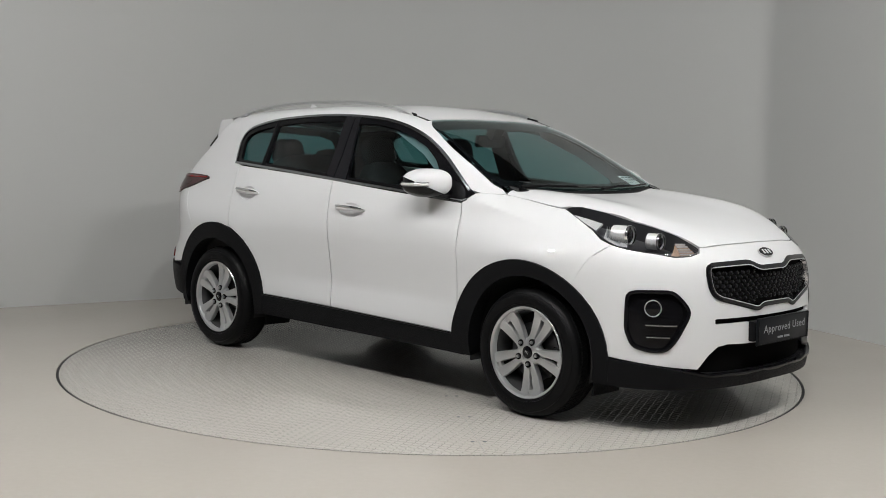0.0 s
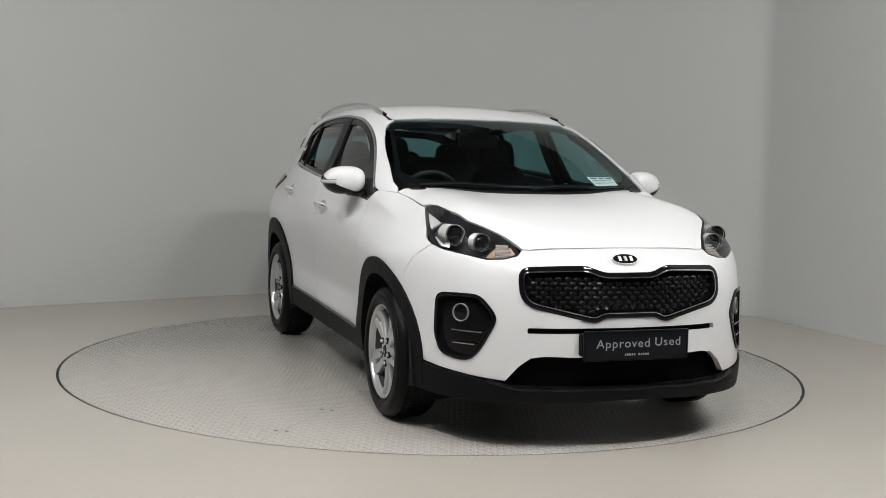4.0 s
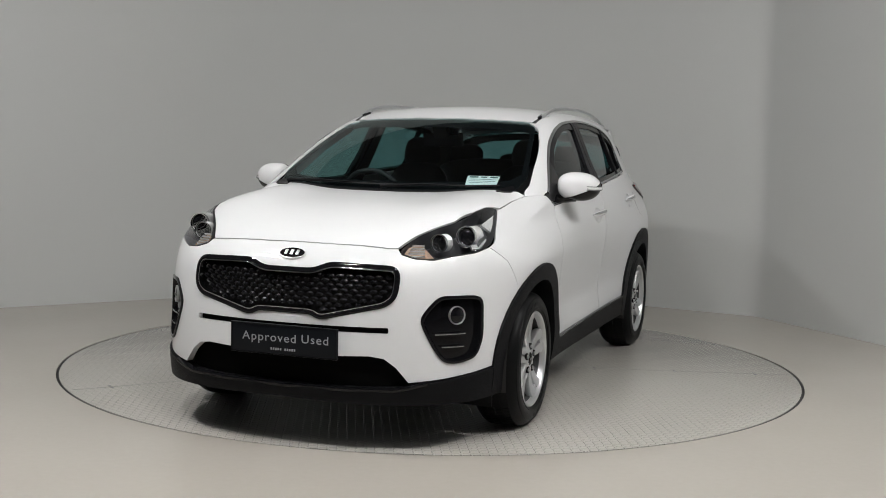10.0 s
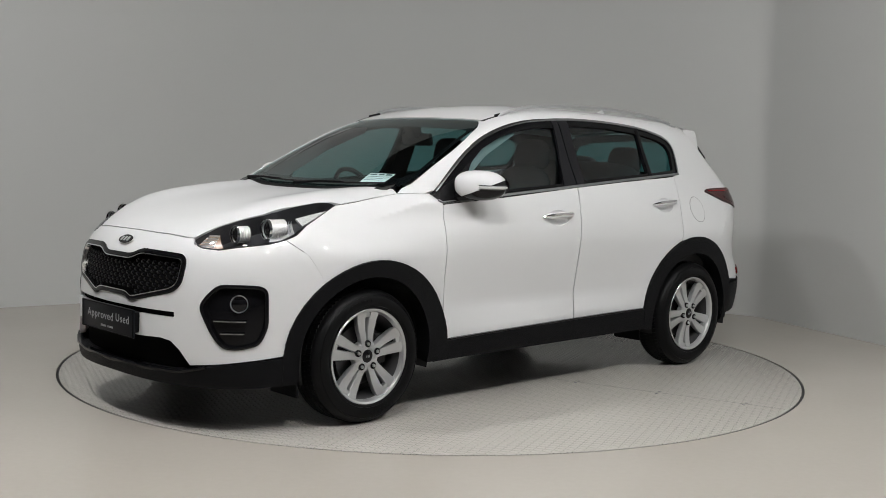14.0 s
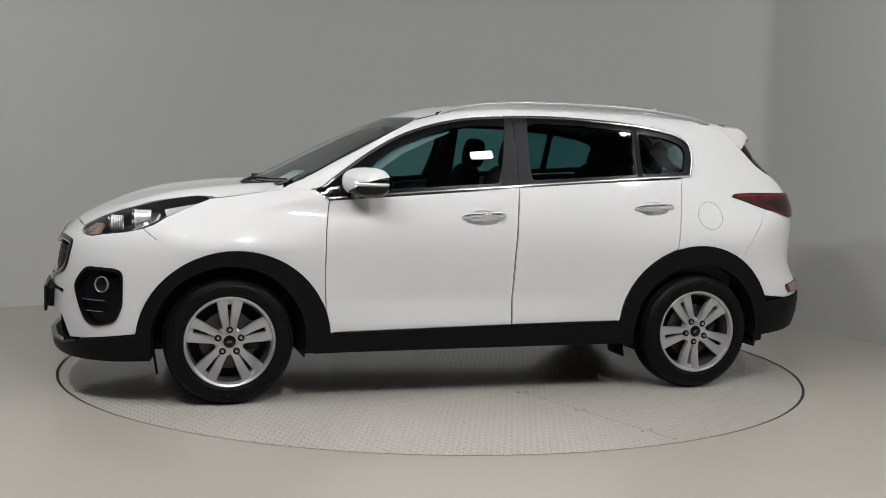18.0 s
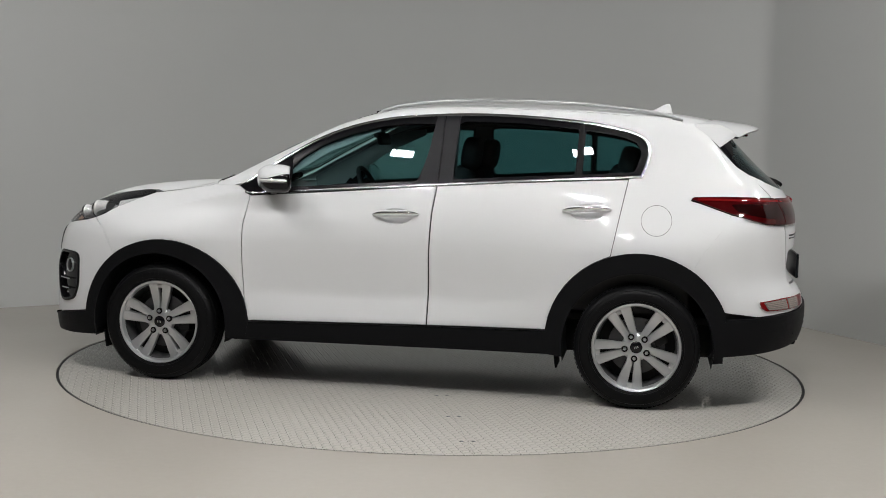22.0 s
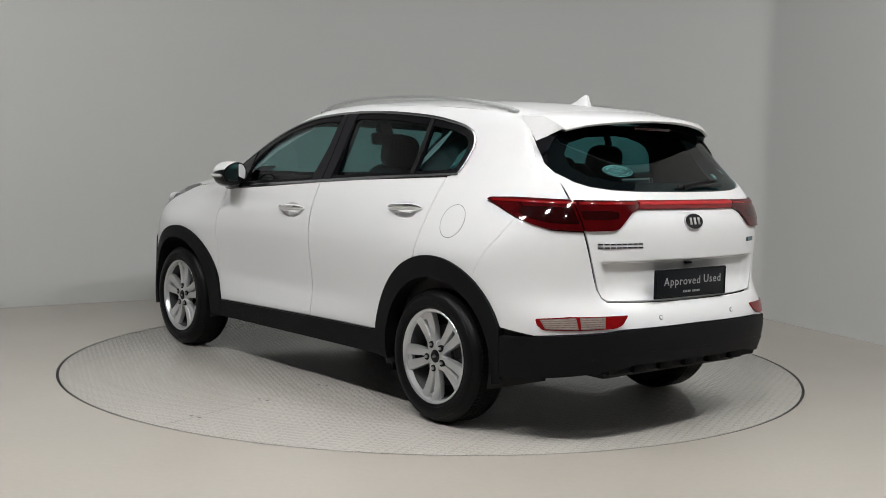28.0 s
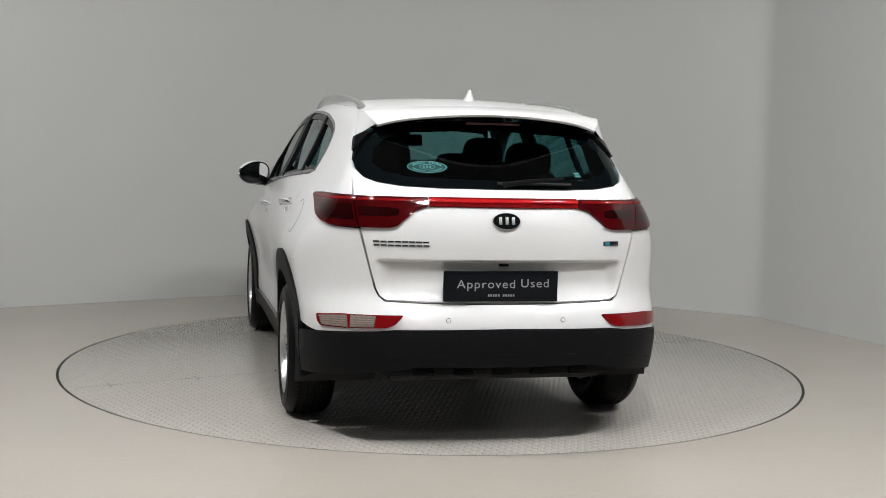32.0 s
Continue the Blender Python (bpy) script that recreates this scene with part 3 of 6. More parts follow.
def lower_side():
    fo, ro = arc(FWX, 0.33, 0.40, 190, -10, 18), arc(RWX, 0.33, 0.40, 190, -10, 18)
    # ordered: front opening, nose, top, tail, rear opening, sill
    out = fo + [(1.9, 0.28), (1.9, 0.80), (1.5, 0.95), (0.9, 1.0), (-1.3, 1.08), (-1.95, 1.0), (-1.95, 0.36)] + ro + [(-0.5, 0.26), (0.5, 0.26)]
    panel("inner_shell", out, "side", M_BLACK, CAR, off=-0.022, depth=0.0, gap=0, step=0.06, both=True)
    # front wing
    wing = [(1.687, 0.842), (1.766, 0.906), (1.71, 0.927), (1.645, 0.967), (1.545, 1.010), (1.425, 1.058), *[(x, at_skin("top", x, y)[0].z - 0.0006) for x, y in ((1.39, 0.722), (1.30, 0.722), (1.19, 0.722), (1.052, 0.753))], (0.92, 1.1195), (0.890, 1.114), (0.820, 1.067), (0.843, 0.90), (0.846, 0.70), (0.836, 0.50), (0.812, 0.362)]
    k = [p for p in F_ARCH if p[0] < 1.59 and p[1] > 0.375]
    panel("wing", wing + k + [(1.609, 0.703), (1.620, 0.727), (1.650, 0.780)], "side", M_WHITE, CAR, both=True, step=0.014, gap=0.0012)
    ribbon("wing_flange", [(1.70, 0.853), (1.687, 0.842), (1.650, 0.780), (1.620, 0.727), (1.60, 0.69)], "side", M_WHITE, CAR, 0.03, -0.006, 0.004, both=True)
    ribbon("quarter_flange", [(-1.60, 0.74), (-1.605, 0.748), (-1.66, 0.842), (-1.757, 0.967), (-1.79, 1.030)], "side", M_WHITE, CAR, 0.03, -0.006, 0.004, both=True)
    # doors
    fd = [(0.820, 1.064), (0.843, 0.90), (0.846, 0.70), (0.836, 0.50), (0.812, 0.362), (0.3, 0.376), (-0.205, 0.388), (-0.21, 0.60), (-0.212, 0.80), (-0.222, 1.0), (-0.24, 1.147), (0.28, 1.105)]
    doors_f = panel("front_door", fd, "side", M_WHITE, CAR, both=True, gap=0.0040, holes=[bowl(-0.025, 0.977)])
    ra = [p for p in R_ARCH if p[0] > -1.20 and p[1] > 0.42]
    rd = [(-0.24, 1.147), (-0.222, 1.0), (-0.212, 0.80), (-0.21, 0.60), (-0.205, 0.388), (-0.6, 0.394), (-0.853, 0.398)] + ra[::-1] + [(-1.185, 0.808), (-1.225, 1.02), (-1.262, 1.21), (-0.65, 1.176)]
    doors_r = panel("rear_door", rd, "side", M_WHITE, CAR, both=True, gap=0.0040, holes=[bowl(-1.05, 1.032)])
    # rear quarter up to the roof
    k = [p for p in R_ARCH if -1.60 < p[0] < -1.185]
    quarter = [(-1.605, 0.748)] + k + [(-1.185, 0.808), (-1.225, 1.02), (-1.262, 1.21), (-1.335, 1.225), (-1.365, 1.37), (-1.33, 1.435), (-1.22, 1.478), (-1.30, 1.515), (-1.52, 1.507), (-1.612, 1.495), (-1.68, 1.44), (-1.728, 1.387), (-1.82, 1.289), (-1.90, 1.240), (-2.0, 1.135), (-1.88, 1.129), (-1.603, 1.124), (-1.583, 1.107), (-1.64, 1.091), (-1.795, 1.040), (-1.757, 0.967), (-1.66, 0.842)]
    panel("rear_quarter", quarter, "side", M_WHITE, CAR, both=True, step=0.03, gap=0.0)
    # sill and arch cladding
    sill = [(0.90, 0.255), (0.86, 0.36), (0.81, 0.360), (0.3, 0.374), (-0.2, 0.386), (-0.86, 0.397), (-0.90, 0.36), (-0.90, 0.27)]
    panel("sill_cladding", sill, "side", M_TRIM, CAR, off=0.012, depth=0.05, both=True, label="black plastic sill cladding")
    ribbon("sill_strip", [(0.79, 0.366), (0.55, 0.372), (0.3, 0.378), (0.05, 0.384), (-0.2, 0.390), (-0.5, 0.396), (-0.83, 0.401)], "side", M_GLOSS, CAR, 0.007, 0.016, 0.01, both=True, label="glossy black strip on the sill")
    for nm, cx, cz, r in (("front_arch_cladding", FWX, 0.325, A_OUT), ("rear_arch_cladding", RWX, 0.345, 0.485)):
        if cx > 0:
            ol = arc(1.305, cz, 0.497, 6, 176, 26, 0.478) + [(0.83, 0.26)] + arc(cx, 0.33, 0.395, 190, -12, 26) + [(1.80, 0.25)]
        else:
            ol = arc(cx, cz, r, 158, 4, 26) + [(-0.87, 0.27)] + arc(cx, 0.33, 0.395, -10, 190, 26) + [(-1.78, 0.27)]
        panel(nm, ol, "side", M_TRIM, CAR, off=0.014, depth=0.09, both=True, label="black plastic wheel-arch cladding", gap=0)
    return doors_f, doors_r


DOORS_F, DOORS_R = lower_side()


def wells():
    for s in (1, -1):
        for cx, nm in ((FWX, "front_wheel_liner"), (RWX, "rear_wheel_liner")):
            bm = bmesh.new()
            a = [(cx + 0.40 * math.cos(t), 0.33 + 0.40 * math.sin(t)) for t in [radians(-14 + 208 * k / 20) for k in range(21)]]
            p = [[bm.verts.new((x, s * y, z)) for x, z in a] for y in (0.885, 0.50)]
            for i in range(20):
                bm.faces.new((p[0][i], p[0][i + 1], p[1][i + 1], p[1][i]))
            bm.faces.new(p[1])
            part(nm, bm, M_BLACK, CAR)
    bm = bmesh.new()
    box(bm, (1.80, 1.60, 0.10), (0, 0, 0.30), bevel=0.02)
    box(bm, (1.0, 1.0, 0.14), (1.35, 0, 0.33), bevel=0.02)
    box(bm, (1.3, 1.0, 0.12), (-1.45, 0, 0.36), bevel=0.02)
    box(bm, (0.9, 0.3, 0.12), (-1.45, 0.2, 0.315), bevel=0.04)
    part("underbody", bm, M_BLACK, CAR)


wells()


def top_panels():
    # bonnet
    edge = [(2.088, 0.0), (2.0875, 0.085), (2.086, 0.17), (2.076, 0.30), (2.062, 0.43), (2.050, 0.468), (1.957, 0.518), (1.868, 0.578), (1.785, 0.634), (1.635, 0.671), (1.50, 0.682), (1.425, 0.70), (1.39, 0.722), (1.19, 0.722), (1.052, 0.753), (1.030, 0.64), (1.10, 0.50), (1.155, 0.30), (1.175, 0.15), (1.18, 0)]
    full = edge + [(x, -y) for x, y in edge[::-1] if y > 0]
    panel("bonnet", full, "top", M_WHITE, CAR, step=0.03, gap=0.0030)
    panel("engine_cover", [(2.0, -0.5), (2.0, 0.5), (1.5, 0.66), (1.05, 0.70), (1.05, -0.70), (1.5, -0.66)], "top", M_BLACK, CAR, off=-0.03, depth=0, step=0.1)
    for s in (1, -1):          # dark seal under the bonnet's edge
        ribbon("bonnet_seal", [(1.385, s * 0.722), (1.30, s * 0.722), (1.19, s * 0.722), (1.10, s * 0.740), (1.058, s * 0.750)], "top", M_TRIM, CAR, 0.03, -0.007, 0.004)
    # cowl
    cow = [(1.185, 0), (1.18, 0.15), (1.16, 0.30), (1.105, 0.50), (1.035, 0.64), (1.00, 0.655), (1.05, 0.50), (1.10, 0.30), (1.12, 0.15), (1.125, 0)]
    panel("cowl", cow + [(x, -y) for x, y in cow[::-1] if y > 0], "top", M_TRIM, CAR, off=-0.006, label="black plastic cowl")
    for s in (1, -1):          # black ends of the cowl at the foot of each pillar
        end = [(1.080, s * 0.600), (1.062, s * 0.680), (1.022, s * 0.690), (0.990, s * 0.665), (1.035, s * 0.610)]
        panel("cowl_end", end[::s], "top", M_GLOSS, CAR, off=0.005, depth=0.03, gap=0, step=0.02, label="black cowl corner piece")
    # windscreen
    ws = [(1.13, 0), (1.125, 0.15), (1.105, 0.30), (1.055, 0.50), (0.998, 0.690), (0.876, 0.712), (0.654, 0.662), (0.419, 0.612), (0.276, 0.573), (0.268, 0.52), (0.298, 0.27), (0.312, 0)]
    full = ws + [(x, -y) for x, y in ws[::-1] if y > 0]
    panel("windscreen", full, "top", M_SCREEN, CAR, off=-0.004, depth=0.004, step=0.06, label="tinted windscreen").visible_shadow = False
    # black frit band round the glass
    inner = [(1.05, 0), (1.045, 0.15), (1.02, 0.30), (0.985, 0.50), (0.935, 0.625), (0.86, 0.672), (0.645, 0.630), (0.425, 0.584), (0.40, 0.566), (0.40, 0.50), (0.425, 0.27), (0.435, 0)]
    hole = inner + [(x, -y) for x, y in inner[::-1] if y > 0]
    panel("windscreen_surround", full, "top", M_GLOSS, CAR, off=-0.010, depth=0.0, step=0.05, holes=[hole])
    # roof
    rf = [(0.309, 0), (0.295, 0.27), (0.265, 0.52), (0.262, 0.575), (0.0, 0.59), (-0.4, 0.60), (-0.8, 0.60), (-1.3, 0.585), (-1.60, 0.575), (-1.70, 0.572), (-1.745, 0.3), (-1.76, 0)]
    panel("roof", rf + [(x, -y) for x, y in rf[::-1] if y > 0], "top", M_WHITE, CAR, step=0.06)
    # cant rail and windscreen pillar, from the wing to the tail
    top = [(0.92, 1.1205), (1.052, at_skin("top", 1.052, 0.753)[0].z + 0.0008), (1.012, 1.138), (0.948, 1.163), (0.78, 1.254), (0.607, 1.343), (0.44, 1.431), (0.285, 1.505)]
    top += [(x, at_skin("top", x, y + 0.003)[0].z) for x, y in ((0.15, 0.583), (0.0, 0.59), (-0.2, 0.595), (-0.4, 0.60), (-0.8, 0.60), (-1.05, 0.594), (-1.3, 0.585), (-1.45, 0.573), (-1.60, 0.561))]
    bot = [(-1.612, 1.497), (-1.52, 1.509), (-1.30, 1.517), (-1.22, 1.480), (-1.01, 1.517), (-0.68, 1.541), (-0.36, 1.546), (-0.04, 1.528), (0.12, 1.505), (0.27, 1.468), (0.43, 1.407), (0.58, 1.325), (0.73, 1.225), (0.86, 1.135)]
    panel("roof_side", top + bot, "side", M_WHITE, CAR, both=True, gap=-0.002, step=0.025)


top_panels()


PANE_TILT = 0.10


def pane(name, outline, material, parents):
    """A side window: a gently and evenly curved sheet laid through the form's skin."""
    V, N, F = skin_mesh(name, outline, "side", -0.021, 0, -0.012, 0.05)
    P = np.array(V)
    x, z = P[:, 0], P[:, 2]
    bx, bz = 0.06, 0.22          # half the bend along the car and up the pane
    A = np.stack([1 + 0 * x, x, z], -1)
    c = np.linalg.lstsq(A, P[:, 1] + bx * x * x + bz * z * z, rcond=None)[0]
    c[2] += PANE_TILT
    c[0] -= PANE_TILT * z.mean()
    P[:, 1] = A @ c - bx * x * x - bz * z * z
    G = np.stack([-(c[1] - 2 * bx * x), 1 + 0 * x, -(c[2] - 2 * bz * z)], -1)
    G /= np.linalg.norm(G, axis=1, keepdims=True)
    for flip in (False, True):
        ob = new(name, mesh_from(name, [tuple(p) for p in P], [tuple(n) for n in G], F, material, flip))
        ob.parent = parents[int(flip)]
        tagged(ob, "tinted side glass")
        ob.visible_shadow = False


def side_glass():
    belt = [(0.85, 1.085), (0.82, 1.073), (0.58, 1.092), (0.28, 1.116), (-0.03, 1.138), (-0.24, 1.154), (-0.65, 1.184), (-0.99, 1.206), (-1.33, 1.226)]
    over = [(-1.348, 1.28), (-1.361, 1.345), (-1.352, 1.395), (-1.31, 1.438), (-1.22, 1.472), (-1.01, 1.509), (-0.68, 1.533), (-0.36, 1.538), (-0.04, 1.520), (0.12, 1.497), (0.27, 1.46), (0.43, 1.40), (0.58, 1.318), (0.73, 1.218)]
    g1 = [(0.60, 1.118), (0.28, 1.142), (-0.125, 1.168), (-0.175, 1.32), (-0.20, 1.485), (-0.04, 1.485), (0.12, 1.462), (0.27, 1.424), (0.43, 1.36), (0.54, 1.285), (0.60, 1.22)]
    g2 = [(-0.325, 1.186), (-0.65, 1.208), (-0.975, 1.228), (-0.985, 1.472), (-0.68, 1.498), (-0.36, 1.503), (-0.32, 1.48)]
    g3 = [(-1.015, 1.230), (-1.29, 1.25), (-1.325, 1.36), (-1.295, 1.408), (-1.2, 1.44), (-1.02, 1.468)]
    panel("window_frame", belt + over, "side", M_FRAME, CAR, off=-0.004, depth=0.02, gap=0, step=0.04,
          holes=[rounded(g1, 0.02), rounded(g2, 0.02), rounded(g3, 0.02)], both=True, label="black window surround")
    for nm, g, m, par in (("front_window", g1, M_GLASS, DOORS_F), ("rear_window", g2, M_PRIV, DOORS_R), ("quarter_window", g3, M_PRIV, DOORS_R)):
        pane(nm, g, m, par)
    # satin pillar films
    panel("pillar_cover", [(-0.13, 1.15), (-0.24, 1.157), (-0.245, 1.535), (-0.20, 1.53), (-0.175, 1.35)], "side", M_PILLAR, DOORS_F, off=0.001, both=True)
    panel("pillar_cover", [(-0.245, 1.157), (-0.32, 1.163), (-0.325, 1.35), (-0.335, 1.538), (-0.25, 1.535)], "side", M_PILLAR, DOORS_R, off=0.001, both=True)
    # bright mouldings
    ribbon("belt_moulding", [(x, z - 0.002) for x, z in belt], "side", M_BEADING, CAR, 0.012, 0.004, both=True, label="satin chrome belt moulding")
    ribbon("window_moulding", flow([(-1.325, 1.226), (-1.347, 1.28), (-1.361, 1.34), (-1.359, 1.385), (-1.335, 1.425), (-1.29, 1.450)] + over[4:] + [(0.85, 1.13)], closed=False, per=3), "side", M_BEADING, CAR, 0.013, 0.003, both=True, label="satin chrome window moulding")
    # glass divider bar
    ribbon("divider", [(-0.998, 1.21), (-1.0, 1.35), (-1.0, 1.505)], "side", M_TRIM, DOORS_R, 0.028, 0.0, both=True)


side_glass()


def nose():
    s = 1
    # white bumper skin with openings
    half = [tuple(at_skin("top", x, y)[0]) for x, y in ((2.088, 0.0), (2.0875, 0.085), (2.086, 0.17), (2.076, 0.30), (2.062, 0.43), (2.050, 0.468))] + [ (2.057, 0.49, 0.876), (2.05, 0.55, 0.860), (2.01, 0.622, 0.855), (1.945, 0.687, 0.870), (1.84, 0.765, 0.886)] + [tuple(at_skin("side", x, z)[0]) for x, z in ((1.766, 0.9055), (1.727, 0.874), (1.687, 0.8415), (1.650, 0.780), (1.620, 0.727))]
    H = wrap(half)
    low = wrap([(1.78, 0.88, 0.55), (1.79, 0.87, 0.375), (1.93, 0.775, 0.352), (2.033, 0.69, 0.336), (2.126, 0.562, 0.322), (2.151, 0.51, 0.389), (2.170, 0.461, 0.427), (2.19, 0.40, 0.436), (2.216, 0.245, 0.430), (2.23, 0.0, 0.430)])
    arc_pts = wrap([tuple(v[k] for k in (0, 1, 2)) for v in (at_skin("side", 1.305 + 0.497 * math.cos(a), 0.325 + 0.478 * math.sin(a))[0] for a in (radians(d) for d in (51.5, 44, 36, 28, 20, 12)))])
    left = H + arc_pts + low[1:]
    full = left + [(-u, v) for u, v in left[::-1] if abs(u) > 1e-6]
    grille = GRILLE
    fog = FOG
    slot = SLOT
    mir = lambda L: [(-u, v) for u, v in L[::-1]]
    panel("front_bumper", full, "fwrap", M_WHITE, CAR, gap=0.0012, step=0.035, depth=0.03,
          holes=[grille, fog, mir(fog), slot], label="white front bumper")
    # black lower lip, and a near-black sheet for the shade inside the intake
    lip = wrap([(1.77, 0.87, 0.372), (1.93, 0.775, 0.349), (2.033, 0.69, 0.333), (2.115, 0.577, 0.312), (2.14, 0.53, 0.297), (2.19, 0.40, 0.291), (2.23, 0.0, 0.291), (2.23, 0.0, 0.232), (2.17, 0.38, 0.224), (2.05, 0.65, 0.222), (1.9, 0.78, 0.225), (1.74, 0.86, 0.235)])
    lip = lip[7:] + lip[:7]
    panel("lower_lip", lip + [(-u, v) for u, v in lip[::-1] if abs(u) > 1e-6], "fwrap", M_TRIM, CAR, off=0.012, depth=0.06, label="black plastic front lip")
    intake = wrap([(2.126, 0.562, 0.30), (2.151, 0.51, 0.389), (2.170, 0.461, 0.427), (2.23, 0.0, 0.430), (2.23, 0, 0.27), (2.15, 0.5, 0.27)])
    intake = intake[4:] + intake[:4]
    panel("intake_shade", intake + [(-u, v) for u, v in intake[::-1] if abs(u) > 1e-6], "fwrap", M_VOID, CAR, off=-0.045, depth=0.0, gap=-0.02)
    ribbon("lip_moulding", wrap([(2.08, 0.63, 0.32), (2.115, 0.575, 0.306), (2.15, 0.50, 0.290), (2.2, 0.3, 0.287), (2.23, 0, 0.287), (2.2, -0.3, 0.287), (2.15, -0.5, 0.290), (2.115, -0.575, 0.306), (2.08, -0.63, 0.32)]), "fwrap", M_GLOSS, CAR, 0.014, 0.016, label="gloss black lip edge")


GRILLE = rounded(wrap([(2.14, 0.508, 0.79), (2.13, 0.485, 0.818), (2.16, 0.20, 0.826), (2.17, 0.12, 0.796), (2.17, -0.12, 0.796), (2.16, -0.20, 0.826), (2.13, -0.485, 0.818), (2.14, -0.508, 0.79), (2.15, -0.50, 0.70), (2.16, -0.46, 0.662), (2.2, -0.17, 0.595), (2.2, -0.13, 0.618), (2.2, 0.13, 0.618), (2.2, 0.17, 0.595), (2.16, 0.46, 0.662), (2.15, 0.50, 0.70)]), 0.03)
FOG = rounded(wrap([(1.87, 0.802, 0.677), (1.90, 0.783, 0.693), (2.035, 0.67, 0.696), (2.064, 0.641, 0.664), (2.092, 0.606, 0.61), (2.092, 0.61, 0.575), (2.062, 0.657, 0.47), (2.03, 0.693, 0.413), (1.98, 0.738, 0.409), (1.905, 0.79, 0.43), (1.87, 0.805, 0.51)]), 0.03)
SLOT = rounded(wrap([(2.2, 0.49, 0.563), (2.22, 0.0, 0.563), (2.2, -0.49, 0.563), (2.2, -0.49, 0.537), (2.22, 0, 0.537), (2.2, 0.49, 0.537)]), 0.008)
nose()


def grille_and_fogs():
    g = panel("grille", GRILLE, "fwrap", M_VOID, CAR, off=-0.03, depth=0.0, gap=-0.01, label="black honeycomb grille")
    ribbon("grille_frame", GRILLE, "fwrap", M_GLOSS, g, 0.022, 0.006, 0.03, closed=True, label="gloss black grille frame")
    ribbon("grille_moulding", inset(GRILLE, 0.012), "fwrap", M_CHROME, g, 0.0045, 0.007, 0.02, closed=True, label="chrome grille moulding")
    # honeycomb bars: raised lozenges in rows
    bm = bmesh.new()
    poly = [tuple(p) for p in inset(GRILLE, 0.02)]
    def ins(q):
        c = False
        for i in range(len(poly)):
            a, b = poly[i - 1], poly[i]
            if (a[1] > q[1]) != (b[1] > q[1]) and q[0] < (b[0] - a[0]) * (q[1] - a[1]) / (b[1] - a[1]) + a[0]:
                c = not c
        return c
    cells = []
    for r in range(12):
        for c in range(-14, 15):
            q = ((c + 0.5 * (r % 2)) * 0.043, 0.59 + 0.0215 * r)
            if ins(q):
                cells.append(q)
    o, d = rays("fwrap", np.array(cells))
    P = cast(o, d); Nn = normal_at(P)
    for p, n in zip(P, Nn):
        n = Vector(n); y = Vector((0, 0, 1)).cross(n).normalized(); zz = n.cross(y)
        c = Vector(p) - n * 0.016
        ring = [bm.verts.new(c + y * a + zz * b - n * 0.004) for a, b in ((0.0185, 0), (0.010, 0.0095), (-0.010, 0.0095), (-0.0185, 0), (-0.010, -0.0095), (0.010, -0.0095))]
        tip = bm.verts.new(c + n * 0.002 + zz * 0.002)
        for i in range(6):
            bm.faces.new((ring[i], ring[(i + 1) % 6], tip))
    tagged(part("grille_mesh", bm, M_FRAME, g, "gloss black honeycomb", smooth=False), kind="stuff")
    for s in (1, -1):
        f = FOG if s > 0 else [(-u, v) for u, v in FOG[::-1]]
        h = panel("fog_lamp", f, "fwrap", M_GLOSS, CAR, off=-0.02, depth=0.0, gap=-0.006, label="gloss black fog lamp housing")
        ribbon("fog_frame", f, "fwrap", M_GLOSS, h, 0.016, 0.006, 0.03, closed=True)
        p, n = at_skin("fwrap", s * wrap([(1.976, 0.734, 0.614)])[0][0], 0.614)
        bm = bmesh.new()
        q = n.to_track_quat("Z", "Y").to_matrix().to_4x4()
        m = Matrix.Translation(p) @ q
        revolve(bm, [(0.0365, -0.022), (0.0375, -0.010), (0.0392, -0.008), (0.0410, -0.010), (0.0410, -0.022)], 28, axis="z")
        part("fog_ring", bm, M_RAIL, h, "thin chrome ring", matrix=m)
        bm = bmesh.new()
        revolve(bm, [(0.0001, -0.006), (0.02, -0.008), (0.035, -0.014)], 24, axis="z")
        part("fog_lens", bm, M_GLOSS, h, "dark glass lens", matrix=m)
        for z, q0, q1 in ((0.535, (2.06, 0.655), (1.95, 0.757)), (0.478, (2.04, 0.68), (1.955, 0.752))):
            u0, u1 = (wrap([(*q, z)])[0][0] for q in (q0, q1))
            ribbon("fog_blade", [(s * (u0 + (u1 - u0) * k / 6), z) for k in range(7)], "fwrap", M_BEADING, h, 0.0065, 0.002, label="chrome blade")
    b = panel("bumper_slot", SLOT, "fwrap", M_VOID, CAR, off=-0.02, depth=0, gap=-0.01)


grille_and_fogs()


def place(mode, u, v, off=0.0, s=1):
    """A frame on the skin: z out along the normal, y up."""
    p, n = at_skin(mode, u, v, off)
    if s < 0:
        p, n = Vector((p.x, -p.y, p.z)), Vector((n.x, -n.y, n.z))
    x = Vector((0, 0, 1)).cross(n).normalized()
    y = n.cross(x)
    return Matrix.Translation(p) @ Matrix((x, y, n)).transposed().to_4x4()


